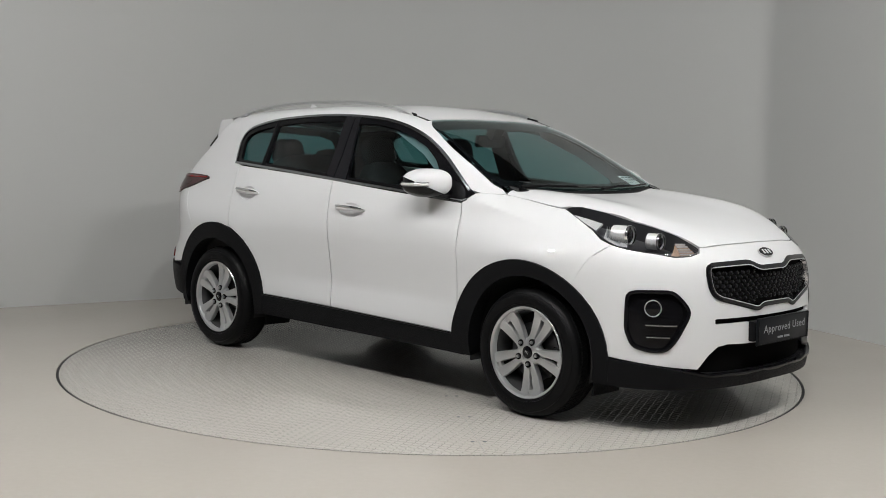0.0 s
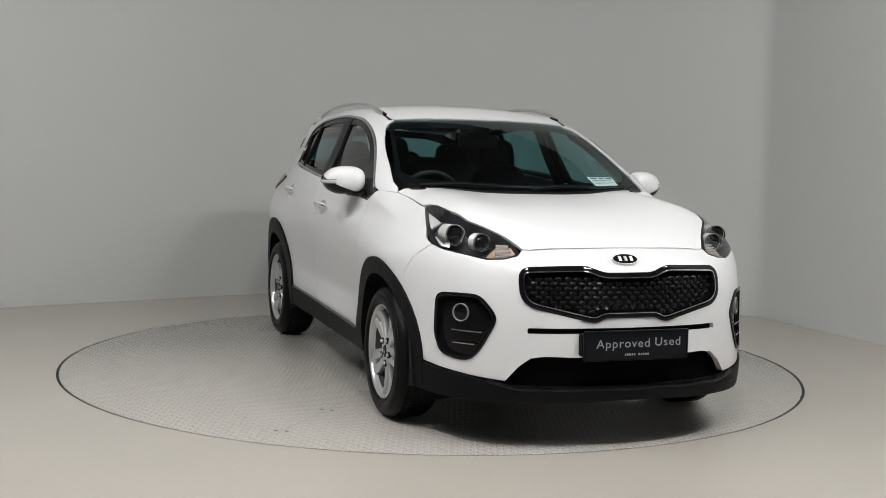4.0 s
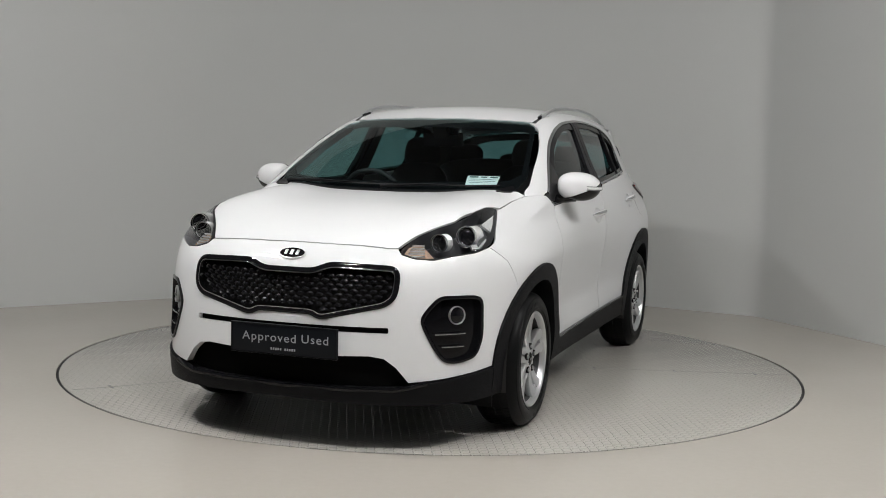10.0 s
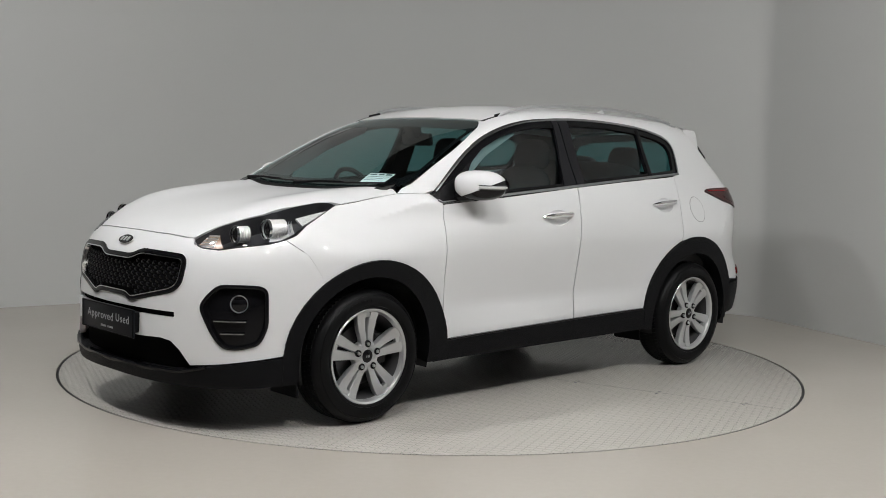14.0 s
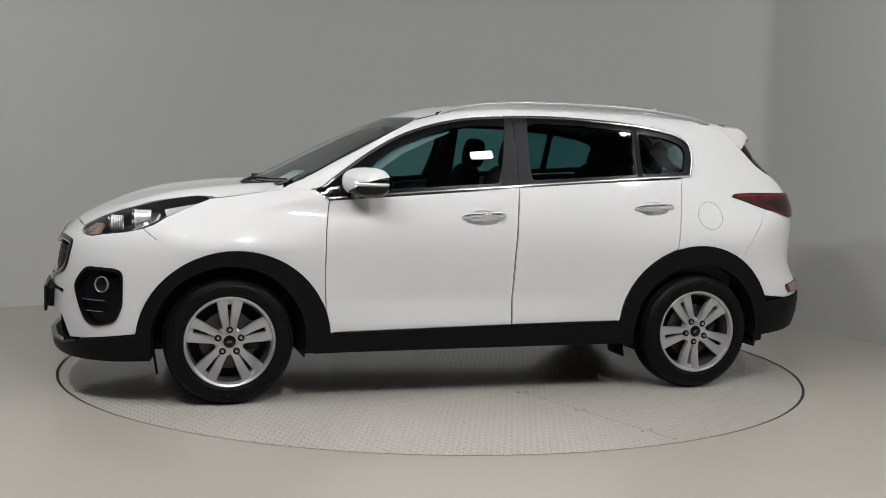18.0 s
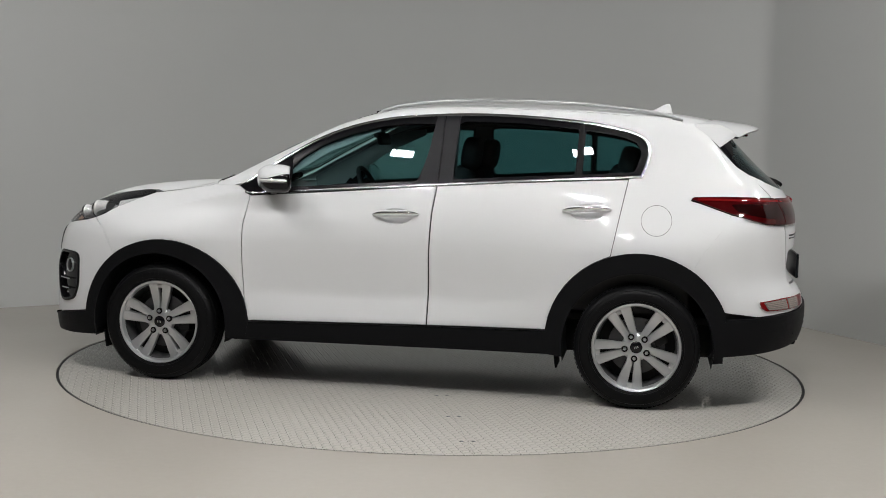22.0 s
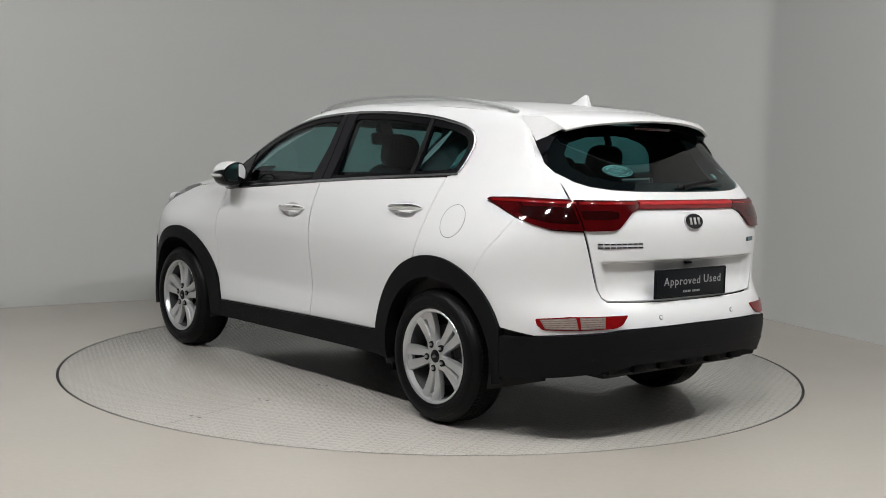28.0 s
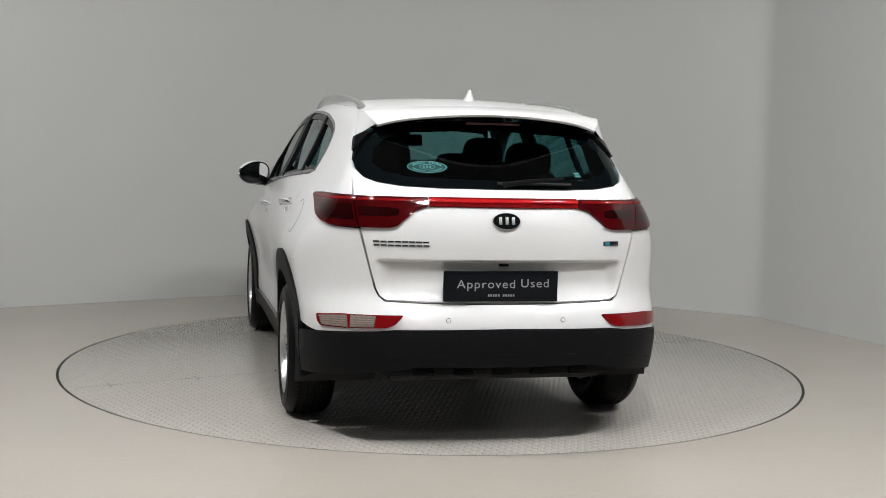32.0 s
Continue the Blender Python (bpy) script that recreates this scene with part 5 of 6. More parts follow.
def badges_and_plates():
    m = place("front", 0.0, 0.862, 0.001)
    bm = bmesh.new(); oval(bm, 0.066, 0.031, 0.007, dome=0.002)
    b = part("front_emblem", bm, M_ALLOY, CAR, "black oval emblem with a chrome rim", matrix=m)
    bm = bmesh.new(); oval(bm, 0.0625, 0.0278, 0.0095, dome=0.001)
    part("emblem_field", bm, M_GLOSS, b, matrix=m)
    for x in (-0.026, 0.0, 0.026):
        bm = bmesh.new(); box(bm, (0.014, 0.027, 0.003), (x * 1.1, 0, 0.011), bevel=0.001)
        part("emblem_bar", bm, M_ALLOY, b, matrix=m)
    m = place("rear", 0.0, 1.030, 0.001)
    bm = bmesh.new(); oval(bm, 0.068, 0.041, 0.007, dome=0.002)
    b = part("rear_emblem", bm, M_ALLOY, CAR, "black oval emblem with a chrome rim", matrix=m)
    bm = bmesh.new(); oval(bm, 0.0642, 0.0375, 0.0095, dome=0.001)
    part("emblem_field", bm, M_GLOSS, b, matrix=m)
    for x in (-0.027, 0.0, 0.027):
        bm = bmesh.new(); box(bm, (0.014, 0.034, 0.003), (x * 1.1, 0, 0.011), bevel=0.001)
        part("emblem_bar", bm, M_ALLOY, b, matrix=m)
    # model name and engine badge as plain bars
    for k in range(8):
        m = place("rear", 0.575 - 0.0305 * k, 0.925, 0.001)
        bm = bmesh.new()
        box(bm, (0.027, 0.0075, 0.004), (0, 0.008, 0), bevel=0.001)
        box(bm, (0.027, 0.0075, 0.004), (0.002, -0.008, 0), bevel=0.001)
        part("name_bar", bm, M_DKCHROME, CAR, "chrome letter-sized bar", matrix=m)
    m = place("rear", -0.515, 0.930, 0.001)
    bm = bmesh.new(); box(bm, (0.085, 0.022, 0.004), bevel=0.002)
    e = part("engine_badge", bm, M_DKCHROME, CAR, "small chrome badge", matrix=m)
    bm = bmesh.new(); box(bm, (0.028, 0.016, 0.002), (-0.022, 0, 0.003), bevel=0.0005)
    part("badge_patch", bm, mat("blue_enamel", (0.03, 0.16, 0.22), 0.3), e, "blue enamel patch", matrix=m)
    # number plates carry dealer boards
    for nm, at, rz, tilt in (("front_plate", (2.258, 0.018, 0.488), 90, 4), ("rear_plate", (-2.200, 0.021, 0.742), -90, -2)):
        m = pose(at[0], at[1], at[2], 90, 0, 90 if rz > 0 else -90)
        bm = bmesh.new(); box(bm, (0.53, 0.138, 0.012), bevel=0.006)
        p = part(nm, bm, M_PLATE, CAR, "black plate board reading Approved Used", matrix=m)
        bm = bmesh.new()
        for sx, sy, px, py in ((0.52, 0.005, 0, 0.064), (0.52, 0.005, 0, -0.064), (0.005, 0.133, 0.2575, 0), (0.005, 0.133, -0.2575, 0)):
            box(bm, (sx, sy, 0.004), (px, py, 0.007), bevel=0.001)
        part("plate_rim", bm, M_TRIM, p, matrix=m)
        letters("Approved", 0.054, M_TEXT, m @ pose(-0.069, 0.008, 0.0068), p, "plate_word", "pale grey word Approved", 1.15, width=0.267)
        letters("Used", 0.054, M_TEXT, m @ pose(0.156, 0.0115, 0.0068), p, "plate_word", "pale grey word Used", 1.15, width=0.129)
        for k in range(11):
            if k == 5:
                continue
            bm = bmesh.new(); box(bm, (0.0075, 0.010, 0.001), ((k - 5) * 0.0115, -0.041, 0.0068))
            part("small_word_bar", bm, M_TEXT, p, matrix=m)
    bm = bmesh.new(); box(bm, (0.05, 0.50, 0.10), (2.225, 0, 0.49), bevel=0.01)
    part("plate_bracket", bm, M_TRIM, CAR)


badges_and_plates()


def wheel():
    """A wheel about the origin, its face towards +y: rim with tyre, spokes, bolts, cap and disc under it."""
    bm = bmesh.new()
    revolve(bm, [(0.232, 0.009), (0.237, 0.004), (0.237, -0.006), (0.228, -0.012), (0.222, -0.016), (0.216, -0.024), (0.213, -0.024), (0.216, -0.010), (0.222, 0.004)], 72, closed=True)
    w = part("wheel", bm, M_ALLOY, CAR, "silver five-double-spoke alloy wheel", smooth=40)
    # bare barrel; its colour also carries the shade behind the spokes
    bm = bmesh.new()
    revolve(bm, [(0.217, -0.022), (0.209, -0.10), (0.215, -0.20), (0.210, -0.20), (0.202, -0.10), (0.212, -0.022)], 72, closed=True)
    part("rim_barrel", bm, M_BARREL, w, "unpainted inner barrel, darkened for the shade behind the spokes", smooth=40)
    bm = bmesh.new()
    prof = [(0.232, 0.004), (0.245, 0.012), (0.265, 0.018), (0.285, 0.016), (0.300, 0.010), (0.313, 0.000), (0.322, -0.012), (0.327, -0.026), (0.330, -0.05), (0.331, -0.10), (0.330, -0.15), (0.327, -0.176), (0.322, -0.19), (0.30, -0.212), (0.265, -0.222), (0.235, -0.21), (0.220, -0.20), (0.220, -0.004)]
    rings = revolve(bm, prof, 96, closed=True)
    part("tyre", bm, M_RUBBER, w, "black rubber tyre", smooth=50)
    bm = bmesh.new()
    for k in range(84):          # tread blocks
        a = 2 * math.pi * k / 84
        for y, ww in ((-0.045, 0.030), (-0.082, 0.026), (-0.118, 0.026), (-0.155, 0.030)):
            vs = box(bm, (0.018, ww, 0.004), (0, 0, 0), taper=0.9)
            bmesh.ops.transform(bm, matrix=Matrix.Rotation(-a + (0.03 if y in (-0.082, -0.155) else 0), 4, "Y") @ pose(0, y, 0.3305, 0, 0, 14), verts=vs)
    tagged(part("tread", bm, M_RUBBER, w, smooth=False), kind="stuff")
    # raised rib rings and letter-sized blocks on the sidewall
    bm = bmesh.new()
    for r in (0.249, 0.3005):
        revolve(bm, [(r - 0.002, 0.008), (r, 0.0165 if r < 0.27 else 0.0125), (r + 0.002, 0.008)], 72)
    for k in range(14):
        a = radians(60 + 5 * k if k < 7 else 240 + 5 * (k - 7))
        vs = box(bm, (0.012, 0.002, 0.016), bevel=0)
        bmesh.ops.transform(bm, matrix=Matrix.Rotation(-a, 4, "Y") @ pose(0.275, 0.0175, 0, 0, 90, 0), verts=vs)
    tagged(part("sidewall_marking", bm, M_RUBBER, w), kind="stuff")
    for k in range(5):
        a = radians(90 + 72 * k)
        bm = bmesh.new()
        for s in (1, -1):
            # one leg of a double spoke: from hub to rim
            pr = [(0.035, 0.0006, 0.034), (0.078, 0.0008, 0.039), (0.10, 0.002, 0.044), (0.125, 0.0052, 0.051), (0.18, 0.0095, 0.064), (0.218, 0.0115, 0.071)]
            rows = []
            for r, inner, outer in pr:
                d = -0.010 - 0.012 * math.sin(math.pi * min(1, (r - 0.04) / 0.19)) + (0.006 if r > 0.2 else 0)
                c1, c2 = inner * 1.0, outer
                rows.append([(r, d - 0.006, s * c1), (r, d, s * (c1 + 0.003)), (r, d + 0.003, s * (c1 + c2) / 2), (r, d, s * (c2 - 0.004)), (r, d - 0.010, s * c2), (r, d - 0.030, s * (c2 - 0.003)), (r, d - 0.030, s * c1)])
            V = [[bm.verts.new(p) for p in q] for q in rows]
            for A, B in zip(V, V[1:]):
                for i in range(7):
                    bm.faces.new((A[i], A[(i + 1) % 7], B[(i + 1) % 7], B[i]))
            bm.faces.new(V[0]); bm.faces.new(V[-1])
        # the legs join at the rim
        box(bm, (0.030, 0.024, 0.03), (0.207, -0.026, 0), bevel=0.003)
        part("spoke", bm, M_ALLOY, w, smooth=45, matrix=Matrix.Rotation(-a, 4, "Y"))
    bm = bmesh.new()
    revolve(bm, [(0.0001, -0.030), (0.030, -0.030), (0.031, -0.012), (0.040, -0.010), (0.062, -0.014), (0.074, -0.022), (0.078, -0.05), (0.0001, -0.05)], 48)
    part("hub", bm, M_ALLOY, w, smooth=40)
    bm = bmesh.new()
    revolve(bm, [(0.0001, -0.005), (0.018, -0.0055), (0.028, -0.0075), (0.0325, -0.012), (0.0325, -0.028)], 32)
    cap = part("centre_cap", bm, M_GLOSS, w, "black centre cap", smooth=40)
    bm = bmesh.new()
    for x in (-0.009, 0, 0.009):
        box(bm, (0.004, 0.002, 0.012), (x, -0.006, 0))
    part("cap_mark", bm, M_SILVER, w, "silver cap mark")
    for k in range(5):
        a = radians(90 + 72 * k)
        bm = bmesh.new()
        revolve(bm, [(0.0001, -0.0075), (0.0135, -0.0075), (0.0165, -0.0065), (0.0175, -0.009), (0.0175, -0.03)], 20)
        part("bolt_seat", bm, M_GLOSS, w, "dark bolt recess", matrix=pose(0.061 * math.cos(a), 0, 0.061 * math.sin(a)))
        bm = bmesh.new()
        cyl(bm, 0.0100, 0.0080, 0.012, (0, -0.005, 0), (-90, 0, 0), 6)
        part("wheel_bolt", bm, M_SILVER, w, matrix=pose(0.061 * math.cos(a), 0, 0.061 * math.sin(a)))
    bm = bmesh.new()
    revolve(bm, [(0.07, -0.085), (0.07, -0.075), (0.15, -0.075), (0.15, -0.10), (0.07, -0.10)], 48, closed=True)
    part("brake_disc", bm, M_STEEL, w, "dull steel brake disc")
    bm = bmesh.new()
    box(bm, (0.07, 0.06, 0.15), (-0.125, -0.09, 0.02), bevel=0.012)
    part("caliper", bm, M_BLACK, w)
    bm = bmesh.new()
    revolve(bm, [(0.0001, -0.12), (0.20, -0.12), (0.20, -0.13)], 40)
    part("backing_plate", bm, M_BLACK, w)
    return w


def wheels():
    w = wheel()
    poses = [(FWX, 0.895, 0, 0), (RWX, 0.892, 0, 28), (FWX, -0.895, 180, -28), (RWX, -0.892, 180, -14)]
    for k, (x, y, rz, spin) in enumerate(poses):
        m = pose(x, y, 0.331, 0, 0, rz) @ Matrix.Rotation(radians(spin), 4, "Y")
        if k == 0:
            w.matrix_basis = m
        else:
            copy_thing(w, m)


wheels()


def mirrors():
    def shape(x, y, z):
        """From a ball to the mirror's bulbous shell, swept back towards its outer end and cut flat behind."""
        x, y, z = (math.copysign(abs(c) ** 0.78, c) for c in (x, y, z))
        x = max(x, -0.66)
        w = 1.0 - 0.24 * max(y, 0) ** 2
        return Vector((0.112 * x * (1 - 0.06 * y) - 0.036 * y, 0.106 * y, 0.076 * z * w * (1.0 if z > 0 else 1.04) - 0.006 * y))
    for s in (1, -1):
        bm = bmesh.new()
        bmesh.ops.create_uvsphere(bm, u_segments=40, v_segments=24, radius=1)
        for v in bm.verts:
            v.co = shape(*v.co)
        m = pose(0.634, 0.933, 1.163)
        top = bm.copy()
        no = (0.26, -0.30, 1)
        bmesh.ops.bisect_plane(top, geom=top.verts[:] + top.edges[:] + top.faces[:], plane_co=(0, 0, -0.020), plane_no=no, clear_inner=True)
        bmesh.ops.bisect_plane(bm, geom=bm.verts[:] + bm.edges[:] + bm.faces[:], plane_co=(0, 0, -0.0225), plane_no=no, clear_outer=True)
        flip = Matrix.Scale(s, 4, (0, 1, 0))
        mir = part("door_mirror", top, M_WHITE, CAR, "white door mirror with black base", smooth=60, matrix=flip @ m)
        bmesh.ops.scale(bm, vec=(0.97, 0.97, 1.0), verts=bm.verts)
        part("mirror_base", bm, M_GLOSS, mir, "gloss black lower shell", smooth=60, matrix=flip @ m)
        bm = bmesh.new()
        tube(bm, [(0.66, 0.92, 1.105), (0.675, 0.86, 1.098), (0.70, 0.80, 1.10)], [0.026, 0.026, 0.036], 10, flat=1.6)
        part("mirror_arm", bm, M_GLOSS, mir, matrix=flip)
        bm = bmesh.new()
        cyl(bm, 1, 1, 0.004, (0, 0, 0), (0, 90, 0), 36)
        for v in bm.verts:
            v.co = Vector((v.co.x - 0.034 * v.co.y, v.co.y * 0.088, v.co.z * (0.058 - 0.010 * v.co.y) - 0.005 * v.co.y))
        rim = bm.copy()
        for v in rim.verts:
            v.co = Vector((v.co.x + 0.0012, v.co.y * 1.13, v.co.z * 1.14))
        part("mirror_bezel", rim, M_GLOSS, mir, "black frame round the mirror glass", matrix=flip @ m @ pose(-0.0745, 0, 0.004))
        part("mirror_glass", bm, M_CHROME, mir, "mirror glass", matrix=flip @ m @ pose(-0.0745, 0, 0.004))
        ring = [shape(math.cos(a) * math.cos(e), math.sin(a) * math.cos(e), math.sin(e)) * 1.004 for e in (-0.03,) for a in (radians(28 + 11 * k) for k in range(9))]
        bm = bmesh.new()
        tube(bm, ring, [0.004] + [0.0085] * 7 + [0.005], 8)
        part("mirror_indicator", bm, M_CLEAR, mir, "clear indicator strip", smooth=60, matrix=flip @ m)
        for dz in (0.0100, -0.0100):
            bm = bmesh.new()
            tube(bm, [p * 1.003 + Vector((0, 0, dz)) for p in ring], 0.0022, 6)
            part("indicator_edge", bm, M_DKCHROME, mir, matrix=flip @ m)
        # black sail piece at the window's front corner
    panel("mirror_sail", [(0.893, 1.115), (0.822, 1.071), (0.60, 1.094), (0.585, 1.20), (0.60, 1.298), (0.74, 1.208)], "side", M_GLOSS, CAR, off=0.0, both=True)


mirrors()


def handles():
    for doors, x0, z0, tilt in ((DOORS_F, -0.025, 0.985, 0.010), (DOORS_R, -1.05, 1.040, 0.012)):
        for i, s in enumerate((1, -1)):
            # dished bowl behind the grip
            rings = []
            for r in (1.03, 0.9, 0.7, 0.45, 0.2):
                uv = np.array(bowl(x0, z0 - 0.008, 0.088 * r, 0.044 * r))
                P = cast(*rays("side", uv))
                P = P - normal_at(P) * (0.001 + 0.0165 * (1 - min(r, 1) ** 2) ** 0.6)
                rings.append([(p[0], p[1] * s, p[2]) for p in P])
            bm = bmesh.new()
            V = [[bm.verts.new(p) for p in q] for q in rings]
            for A, B in zip(V, V[1:]):
                for k in range(len(A)):
                    j = (k + 1) % len(A)
                    bm.faces.new((A[k], A[j], B[j], B[k]))
            bm.faces.new(V[-1])
            part("handle_bowl", bm, M_WHITE, doors[i], "dished oval bowl", smooth=60)
            pts, n = [], 13
            for k in range(n):
                u = x0 - 0.127 + 0.254 * k / (n - 1)
                e = abs(2 * k / (n - 1) - 1)
                p, nn = at_skin("side", u, z0 + 0.002 + tilt * (0.5 - k / (n - 1)), 0.030 * (1 - e ** 4) + 0.002)
                pts.append((p.x, p.y * s, p.z))
            bm = bmesh.new()
            tube(bm, pts, [0.006, 0.013] + [0.0175] * (n - 4) + [0.013, 0.006], 14, flat=0.62)
            h = part("door_handle", bm, M_WHITE, doors[i], "white door handle with chrome strip", smooth=60)
            bm = bmesh.new()
            tube(bm, [(x, y + 0.0065 * s, z + 0.004) for x, y, z in pts], [0.002, 0.006] + [0.0085] * (n - 4) + [0.006, 0.002], 10, flat=0.9)
            part("handle_strip", bm, M_CHROME, h, "chrome strip", smooth=60)
    # filler flap on the left rear quarter
    c = [(-1.413 + 0.079 * math.cos(2 * math.pi * k / 40), 1.0 + 0.079 * math.sin(2 * math.pi * k / 40)) for k in range(40)]
    ribbon("flap_gap", c, "side", M_BLACK, CAR, 0.0018, 0.0006, 0.002, closed=True)
    panel("filler_flap", c, "side", M_WHITE, CAR, off=0.0012, depth=0.003, gap=0.002, step=0.02)


handles()


def roof_things():
    for s in (1, -1):
        line = flow([(0.165, 0.565, 1.533), (0.10, 0.575, 1.563), (0.0, 0.58, 1.587), (-0.15, 0.582, 1.607), (-0.4, 0.582, 1.619), (-0.75, 0.578, 1.620), (-1.05, 0.572, 1.607), (-1.35, 0.56, 1.576), (-1.47, 0.552, 1.555), (-1.53, 0.548, 1.532)], closed=False, per=4)
        bm = bmesh.new()
        tube(bm, [(p[0], p[1] * s, p[2]) for p in line], [0.007] + [0.0105] * (len(line) - 2) + [0.007], 10, flat=1.2)
        r = part("roof_rail", bm, M_RAIL, CAR, "satin silver roof rail", smooth=60)
        for x0, x1 in ((0.17, 0.09), (-1.475, -1.535)):
            bm = bmesh.new()
            a, b = at_skin("top", x0, 0.563)[0], at_skin("top", x1, 0.563)[0]
            mid = (a + b) / 2
            box(bm, ((a - b).length, 0.024, 0.016), (mid.x, mid.y * s, mid.z + 0.004), rot=(0, math.degrees(math.atan2(-(a.z - b.z), a.x - b.x)), 0), bevel=0.006)
            part("rail_foot", bm, M_TRIM if x0 > 0 else M_RAIL, r, "black rail foot" if x0 > 0 else "")
    # black gutter between the rail's foot and the windscreen
    panel("roof_gutter", [(0.285, 0.548), (0.275, 0.574), (0.16, 0.580), (0.14, 0.562)], "top", M_GLOSS, CAR, off=0.002, depth=0.004, step=0.05)
    panel("roof_gutter", [(0.285, -0.548), (0.14, -0.562), (0.16, -0.580), (0.275, -0.574)], "top", M_GLOSS, CAR, off=0.002, depth=0.004, step=0.05)
    # flaps ahead of the wheels
    for s in (1, -1):
        for x, y, w, z in ((1.70, 0.70, 0.22, 0.205), (-0.905, 0.72, 0.20, 0.235)):
            bm = bmesh.new()
            box(bm, (0.012, w, 0.10), (x, s * y, z), rot=(0, 8, 0), bevel=0.004)
            part("wheel_deflector", bm, M_TRIM, CAR, "black rubber air flap")
    # shark-fin aerial
    bm = bmesh.new()
    z0 = float(ROOF(-1.42)) - 0.004
    prof = [(-1.30, 0.0), (-1.345, 0.010), (-1.39, 0.026), (-1.43, 0.049), (-1.452, 0.057), (-1.468, 0.054), (-1.478, 0.026), (-1.485, 0.0)]
    L = []
    for x, h in prof:
        w = 0.030 * (1 - ((x + 1.40) / 0.13) ** 2 * 0.6)
        L.append([bm.verts.new((x, -w, z0 - 0.004)), bm.verts.new((x, -w * 0.55, z0 + h * 0.45)), bm.verts.new((x, -0.004, z0 + h)), bm.verts.new((x, 0.004, z0 + h)), bm.verts.new((x, w * 0.55, z0 + h * 0.45)), bm.verts.new((x, w, z0 - 0.004))])
    for a, b in zip(L, L[1:]):
        for k in range(5):
            bm.faces.new((a[k], a[k + 1], b[k + 1], b[k]))
    bm.faces.new(L[0]); bm.faces.new(L[-1])
    bmesh.ops.remove_doubles(bm, verts=bm.verts, dist=0.0005)
    part("roof_aerial", bm, M_WHITE, CAR, "white shark-fin aerial", smooth=50)
    # windscreen wipers
    for y0, y1, y2 in ((-0.62, -0.20, 0.12), (-0.02, 0.34, 0.60)):
        bm = bmesh.new()
        xs = lambda y, d: (1.12 - 0.26 * y * y - d, y)
        tube(bm, [at_skin("top", *xs(y0, -0.015), 0.012)[0], at_skin("top", *xs((y0 + y1) / 2, 0.01), 0.014)[0], at_skin("top", *xs(y1, 0.015), 0.012)[0]], [0.010, 0.006, 0.004], 8)
        w = part("windscreen_wiper", bm, M_TRIM, CAR, "black wiper arm")
        bm = bmesh.new()
        tube(bm, [at_skin("top", *xs(y0 + 0.10 + (y2 - y0 - 0.10) * k / 6, 0.018), 0.005)[0] for k in range(7)], 0.0045, 6)
        part("wiper_blade", bm, M_BLACK, w)


roof_things()


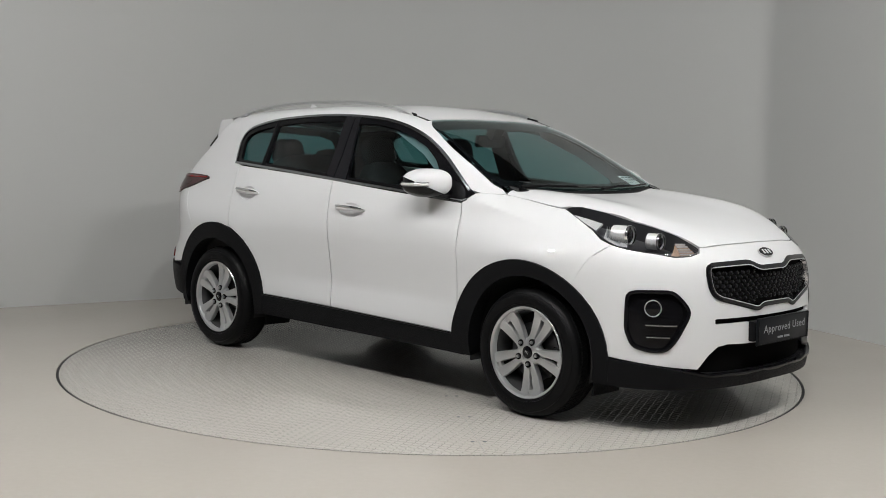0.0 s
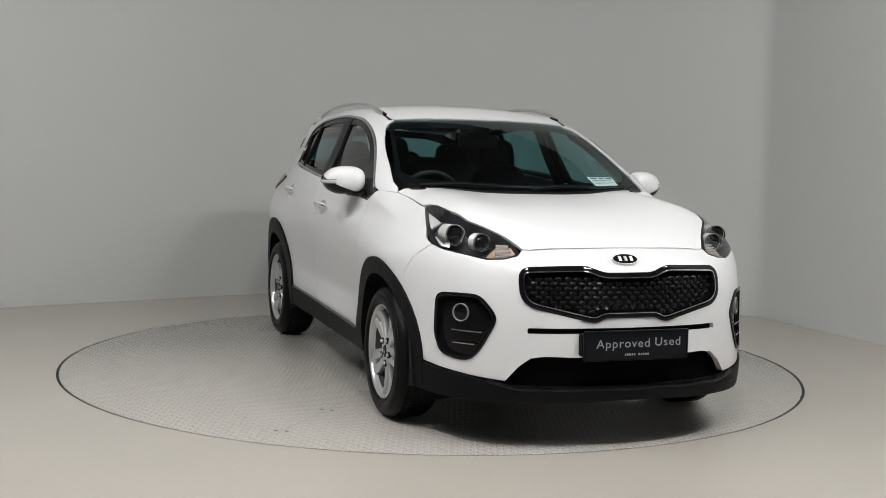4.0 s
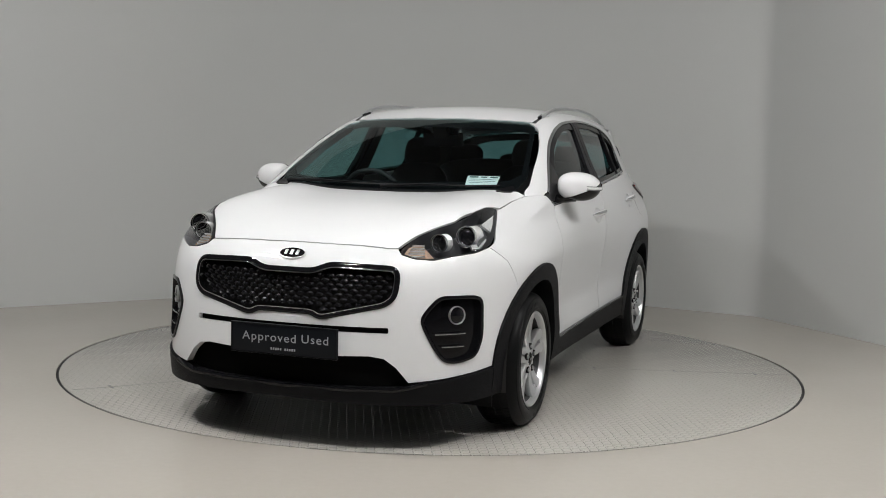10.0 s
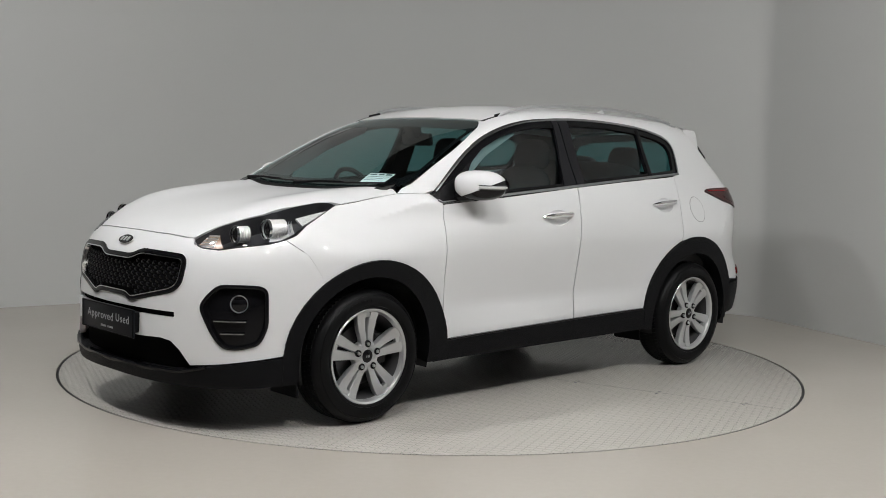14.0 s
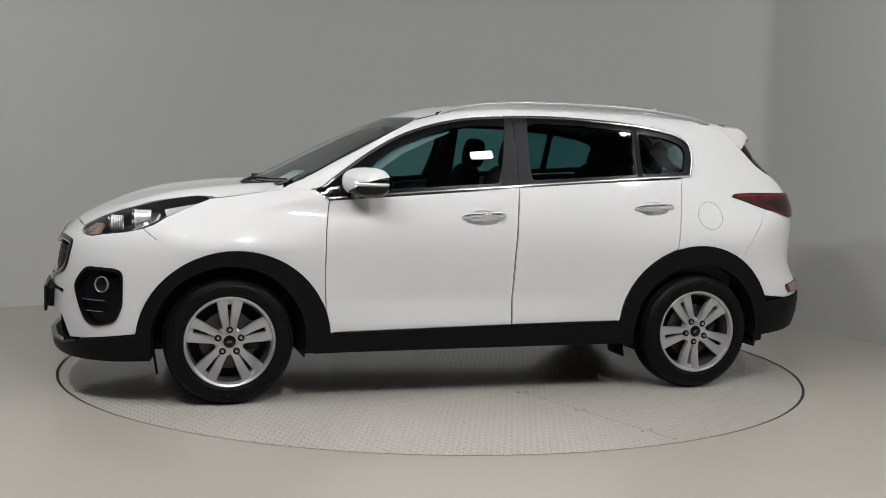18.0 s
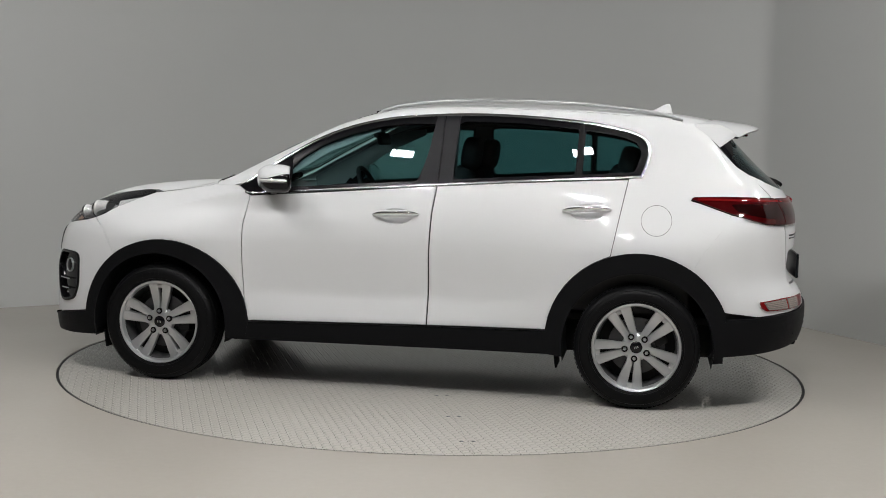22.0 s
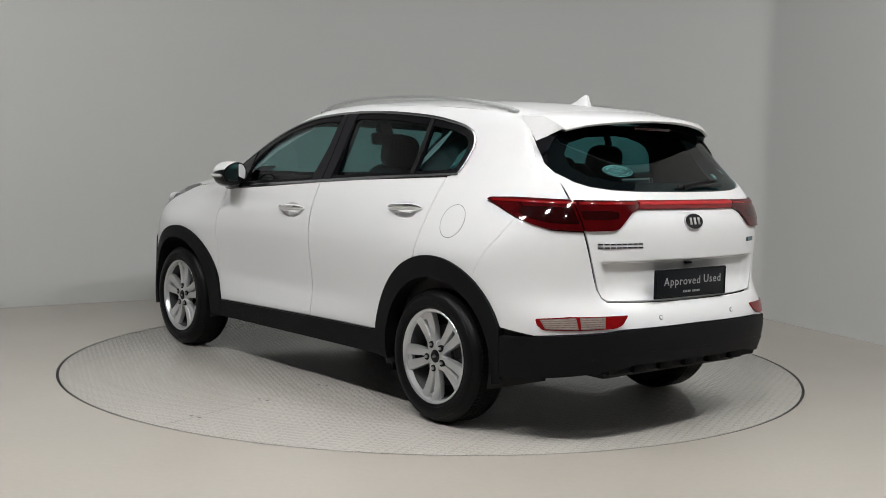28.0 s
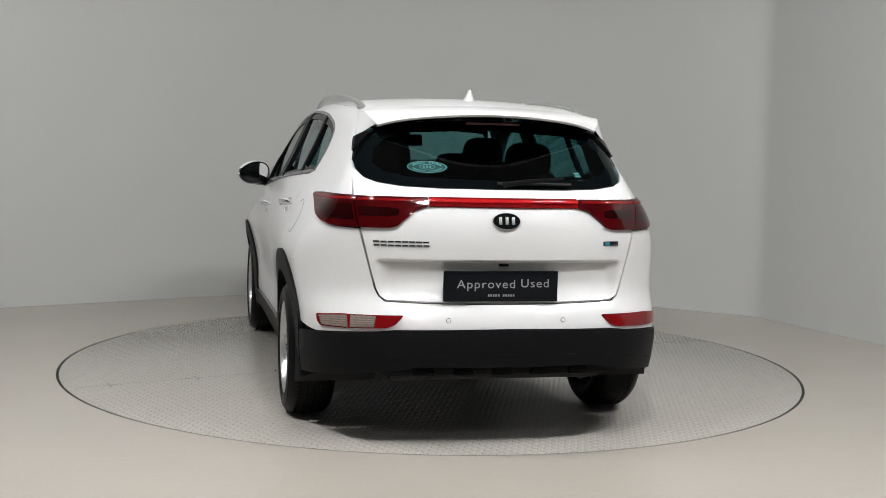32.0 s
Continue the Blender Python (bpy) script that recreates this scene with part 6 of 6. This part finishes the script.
def cabin():
    # dashboard, wheel, mirror, seats, lining
    bm = bmesh.new()
    rows = []
    for y in np.linspace(-0.70, 0.70, 15):
        e = abs(y) / 0.70
        rows.append([bm.verts.new(p) for p in ((0.93 - 0.20 * y * y, y, 1.02), (0.88 - 0.20 * y * y, y, 1.055), (0.62, y, 1.075 - 0.02 * e), (0.48, y, 1.04), (0.44, y, 0.95), (0.50, y, 0.70), (0.62, y, 0.55))])
    for a, b in zip(rows, rows[1:]):
        for k in range(6):
            bm.faces.new((a[k], a[k + 1], b[k + 1], b[k]))
    part("dashboard", bm, M_DASH, CAR, "black dashboard", smooth=40)
    bm = bmesh.new()
    box(bm, (0.16, 0.34, 0.08), (0.60, -0.36, 1.062), bevel=0.03)
    part("instrument_hood", bm, M_DASH, CAR)
    sw = pose(0.42, -0.37, 1.045, 0, -64, 0)
    bm = bmesh.new()
    n = 40
    ring = [[bm.verts.new(((0.185 + 0.015 * math.cos(b)) * math.cos(a), (0.185 + 0.015 * math.cos(b)) * math.sin(a), 0.015 * math.sin(b))) for b in (2 * math.pi * j / 8 for j in range(8))] for a in (2 * math.pi * k / n for k in range(n))]
    for k in range(n):
        for j in range(8):
            bm.faces.new((ring[k][j], ring[k][(j + 1) % 8], ring[(k + 1) % n][(j + 1) % 8], ring[(k + 1) % n][j]))
    st = part("steering_wheel", bm, M_DASH, CAR, "black steering wheel", smooth=60, matrix=sw)
    bm = bmesh.new()
    box(bm, (0.14, 0.16, 0.04), (0, 0, -0.01), bevel=0.015)
    box(bm, (0.04, 0.36, 0.015), (0.0, 0, -0.01), bevel=0.005)
    box(bm, (0.18, 0.04, 0.015), (-0.09, 0, -0.01), bevel=0.005)
    part("wheel_boss", bm, M_DASH, st, matrix=sw)
    bm = bmesh.new()
    box(bm, (0.03, 0.25, 0.075), (0.26, 0.0, 1.40), rot=(0, 12, 0), bevel=0.012)
    rm = part("rear_view_mirror", bm, M_DASH, CAR, "black rear-view mirror")
    bm = bmesh.new()
    box(bm, (0.06, 0.09, 0.09), (0.30, 0, 1.455), rot=(0, 25, 0), bevel=0.012)
    part("mirror_mount", bm, M_DASH, rm)

    def pad(bm, size, at, rot=(0, 0, 0), q=0.55, narrow=0.0):
        """A stuffed cushion: a ball drawn towards a box, narrower at its top."""
        vs = bmesh.ops.create_uvsphere(bm, u_segments=24, v_segments=14, radius=1)["verts"]
        for v in vs:
            x, y, z = (math.copysign(abs(c) ** q, c) for c in v.co)
            v.co = Vector((x * size[0] / 2, y * size[1] / 2 * (1 - narrow * (z + 1) / 2), z * size[2] / 2))
        bmesh.ops.transform(bm, matrix=pose(*at, *rot), verts=vs)

    def seat(x, y, w=0.50):
        bm = bmesh.new()
        pad(bm, (0.52, w, 0.18), (x, y, 0.66))
        s_ = part("seat_cushion", bm, M_SEAT, CAR, "black cloth seat", smooth=70)
        bm = bmesh.new()
        pad(bm, (0.15, w, 0.60), (x - 0.335, y, 0.965), rot=(0, -17, 0), narrow=0.22)
        part("seat_back", bm, M_SEAT, s_, smooth=70)
        bm = bmesh.new()
        pad(bm, (0.11, 0.26, 0.19), (x - 0.455, y, 1.325), rot=(0, -9, 0), q=0.62, narrow=0.12)
        part("head_rest", bm, M_SEAT, s_, "black head rest", smooth=70)
        for dy in (-0.06, 0.06):
            bm = bmesh.new()
            cyl(bm, 0.006, 0.006, 0.14, (x - 0.44, y + dy, 1.22), rot=(0, -12, 0), seg=8)
            part("head_rest_post", bm, M_CHROME, s_)
    seat(0.10, 0.37)
    seat(0.10, -0.37)
    bm = bmesh.new()
    pad(bm, (0.50, 1.30, 0.18), (-0.78, 0, 0.68), q=0.4)
    rb = part("rear_bench", bm, M_SEAT, CAR, "black cloth rear bench", smooth=70)
    bm = bmesh.new()
    pad(bm, (0.15, 1.28, 0.62), (-1.12, 0, 0.985), rot=(0, -20, 0), q=0.4, narrow=0.08)
    part("bench_back", bm, M_SEAT, rb, smooth=70)
    for y in (-0.38, 0, 0.38):
        bm = bmesh.new()
        pad(bm, (0.11, 0.26, 0.18 if y else 0.12), (-1.25, y, 1.30 if y else 1.265), rot=(0, -10, 0), q=0.62, narrow=0.1)
        part("bench_head_rest", bm, M_SEAT, rb, smooth=70)
    # parcel shelf, floor, lining, door cards
    bm = bmesh.new()
    box(bm, (0.62, 1.15, 0.02), (-1.58, 0, 1.08), bevel=0.006)
    part("parcel_shelf", bm, M_DASH, CAR)
    bm = bmesh.new()
    box(bm, (2.9, 1.40, 0.04), (-0.5, 0, 0.46), bevel=0.01)
    part("cabin_floor", bm, M_DASH, CAR)
    bm = bmesh.new()
    box(bm, (0.42, 0.22, 0.30), (0.05, 0, 0.68), bevel=0.04)
    part("centre_console", bm, M_DASH, CAR)
    rf = [(0.20, 0), (0.19, 0.2), (0.16, 0.42), (0.13, 0.54), (-0.2, 0.57), (-0.8, 0.57), (-1.3, 0.555), (-1.66, 0.52), (-1.70, 0.3), (-1.72, 0)]
    panel("head_lining", rf + [(x, -y) for x, y in rf[::-1] if y > 0], "top", M_LINER, CAR, off=-0.045, depth=0, step=0.12, label="grey head lining")
    panel("door_card", [(0.85, 0.50), (0.85, 1.03), (0.3, 1.075), (-0.3, 1.12), (-1.3, 1.18), (-1.6, 1.15), (-1.6, 0.5)], "side", M_DASH, CAR, off=-0.085, depth=0, step=0.12, both=True)
    panel("pillar_lining", [(0.93, 1.162), (0.78, 1.250), (0.607, 1.335), (0.44, 1.420), (0.27, 1.490), (0.12, 1.500), (0.12, 1.450), (0.40, 1.325), (0.60, 1.195), (0.72, 1.09), (0.93, 1.08)], "side", M_LINER, CAR, off=-0.032, depth=0, step=0.06, both=True)
    panel("pillar_lining", [(-0.15, 1.10), (-0.33, 1.10), (-0.33, 1.53), (-0.22, 1.53)], "side", M_DASH, CAR, off=-0.05, depth=0, step=0.06, both=True)
    panel("pillar_lining", [(-1.30, 1.15), (-1.36, 1.38), (-1.20, 1.47), (-1.3, 1.5), (-1.60, 1.48), (-1.72, 1.30), (-1.85, 1.15)], "side", M_DASH, CAR, off=-0.04, depth=0, step=0.06, both=True)
    # card behind the foot of the windscreen
    q = [(0.945, 0.40), (1.032, 0.415), (1.004, 0.575), (0.913, 0.57)]
    c = panel("price_card", q, "top", M_PAPER, CAR, off=-0.0065, depth=0, gap=0, step=0.04, label="white printed card behind the windscreen")

    def on_card(a, b):
        """From shares along the card to the plan."""
        p0 = [q[0][i] + (q[3][i] - q[0][i]) * a for i in (0, 1)]
        p1 = [q[1][i] + (q[2][i] - q[1][i]) * a for i in (0, 1)]
        return tuple(p0[i] + (p1[i] - p0[i]) * b for i in (0, 1))
    for a0, a1, b0, b1 in ((0.06, 0.34, 0.08, 0.22), (0.42, 0.62, 0.08, 0.22), (0.70, 0.94, 0.08, 0.22), (0.08, 0.92, 0.36, 0.40), (0.08, 0.92, 0.55, 0.58), (0.08, 0.7, 0.72, 0.75)):
        panel("card_bar", [on_card(a0, b0), on_card(a0, b1), on_card(a1, b1), on_card(a1, b0)], "top", M_INK, c, off=-0.0055, depth=0, gap=0, step=0.05)


cabin()


# ---------------------------------------------------------------- what moves
def motions():
    rows_car, rows_table = [], []
    for k in range(33):
        t = 1.0 * k
        a = START_ANGLE + TURN_RATE * t
        c, s = math.cos(radians(a)), math.sin(radians(a))
        rows_car.append((t, pose(c * CAR_OFF[0] - s * CAR_OFF[1], s * CAR_OFF[0] + c * CAR_OFF[1], 0, 0, 0, a)))
        rows_table.append((t, pose(0, 0, 0, 0, 0, a)))
    walk(CAR, rows_car)
    walk(TURNTABLE, rows_table)


motions()
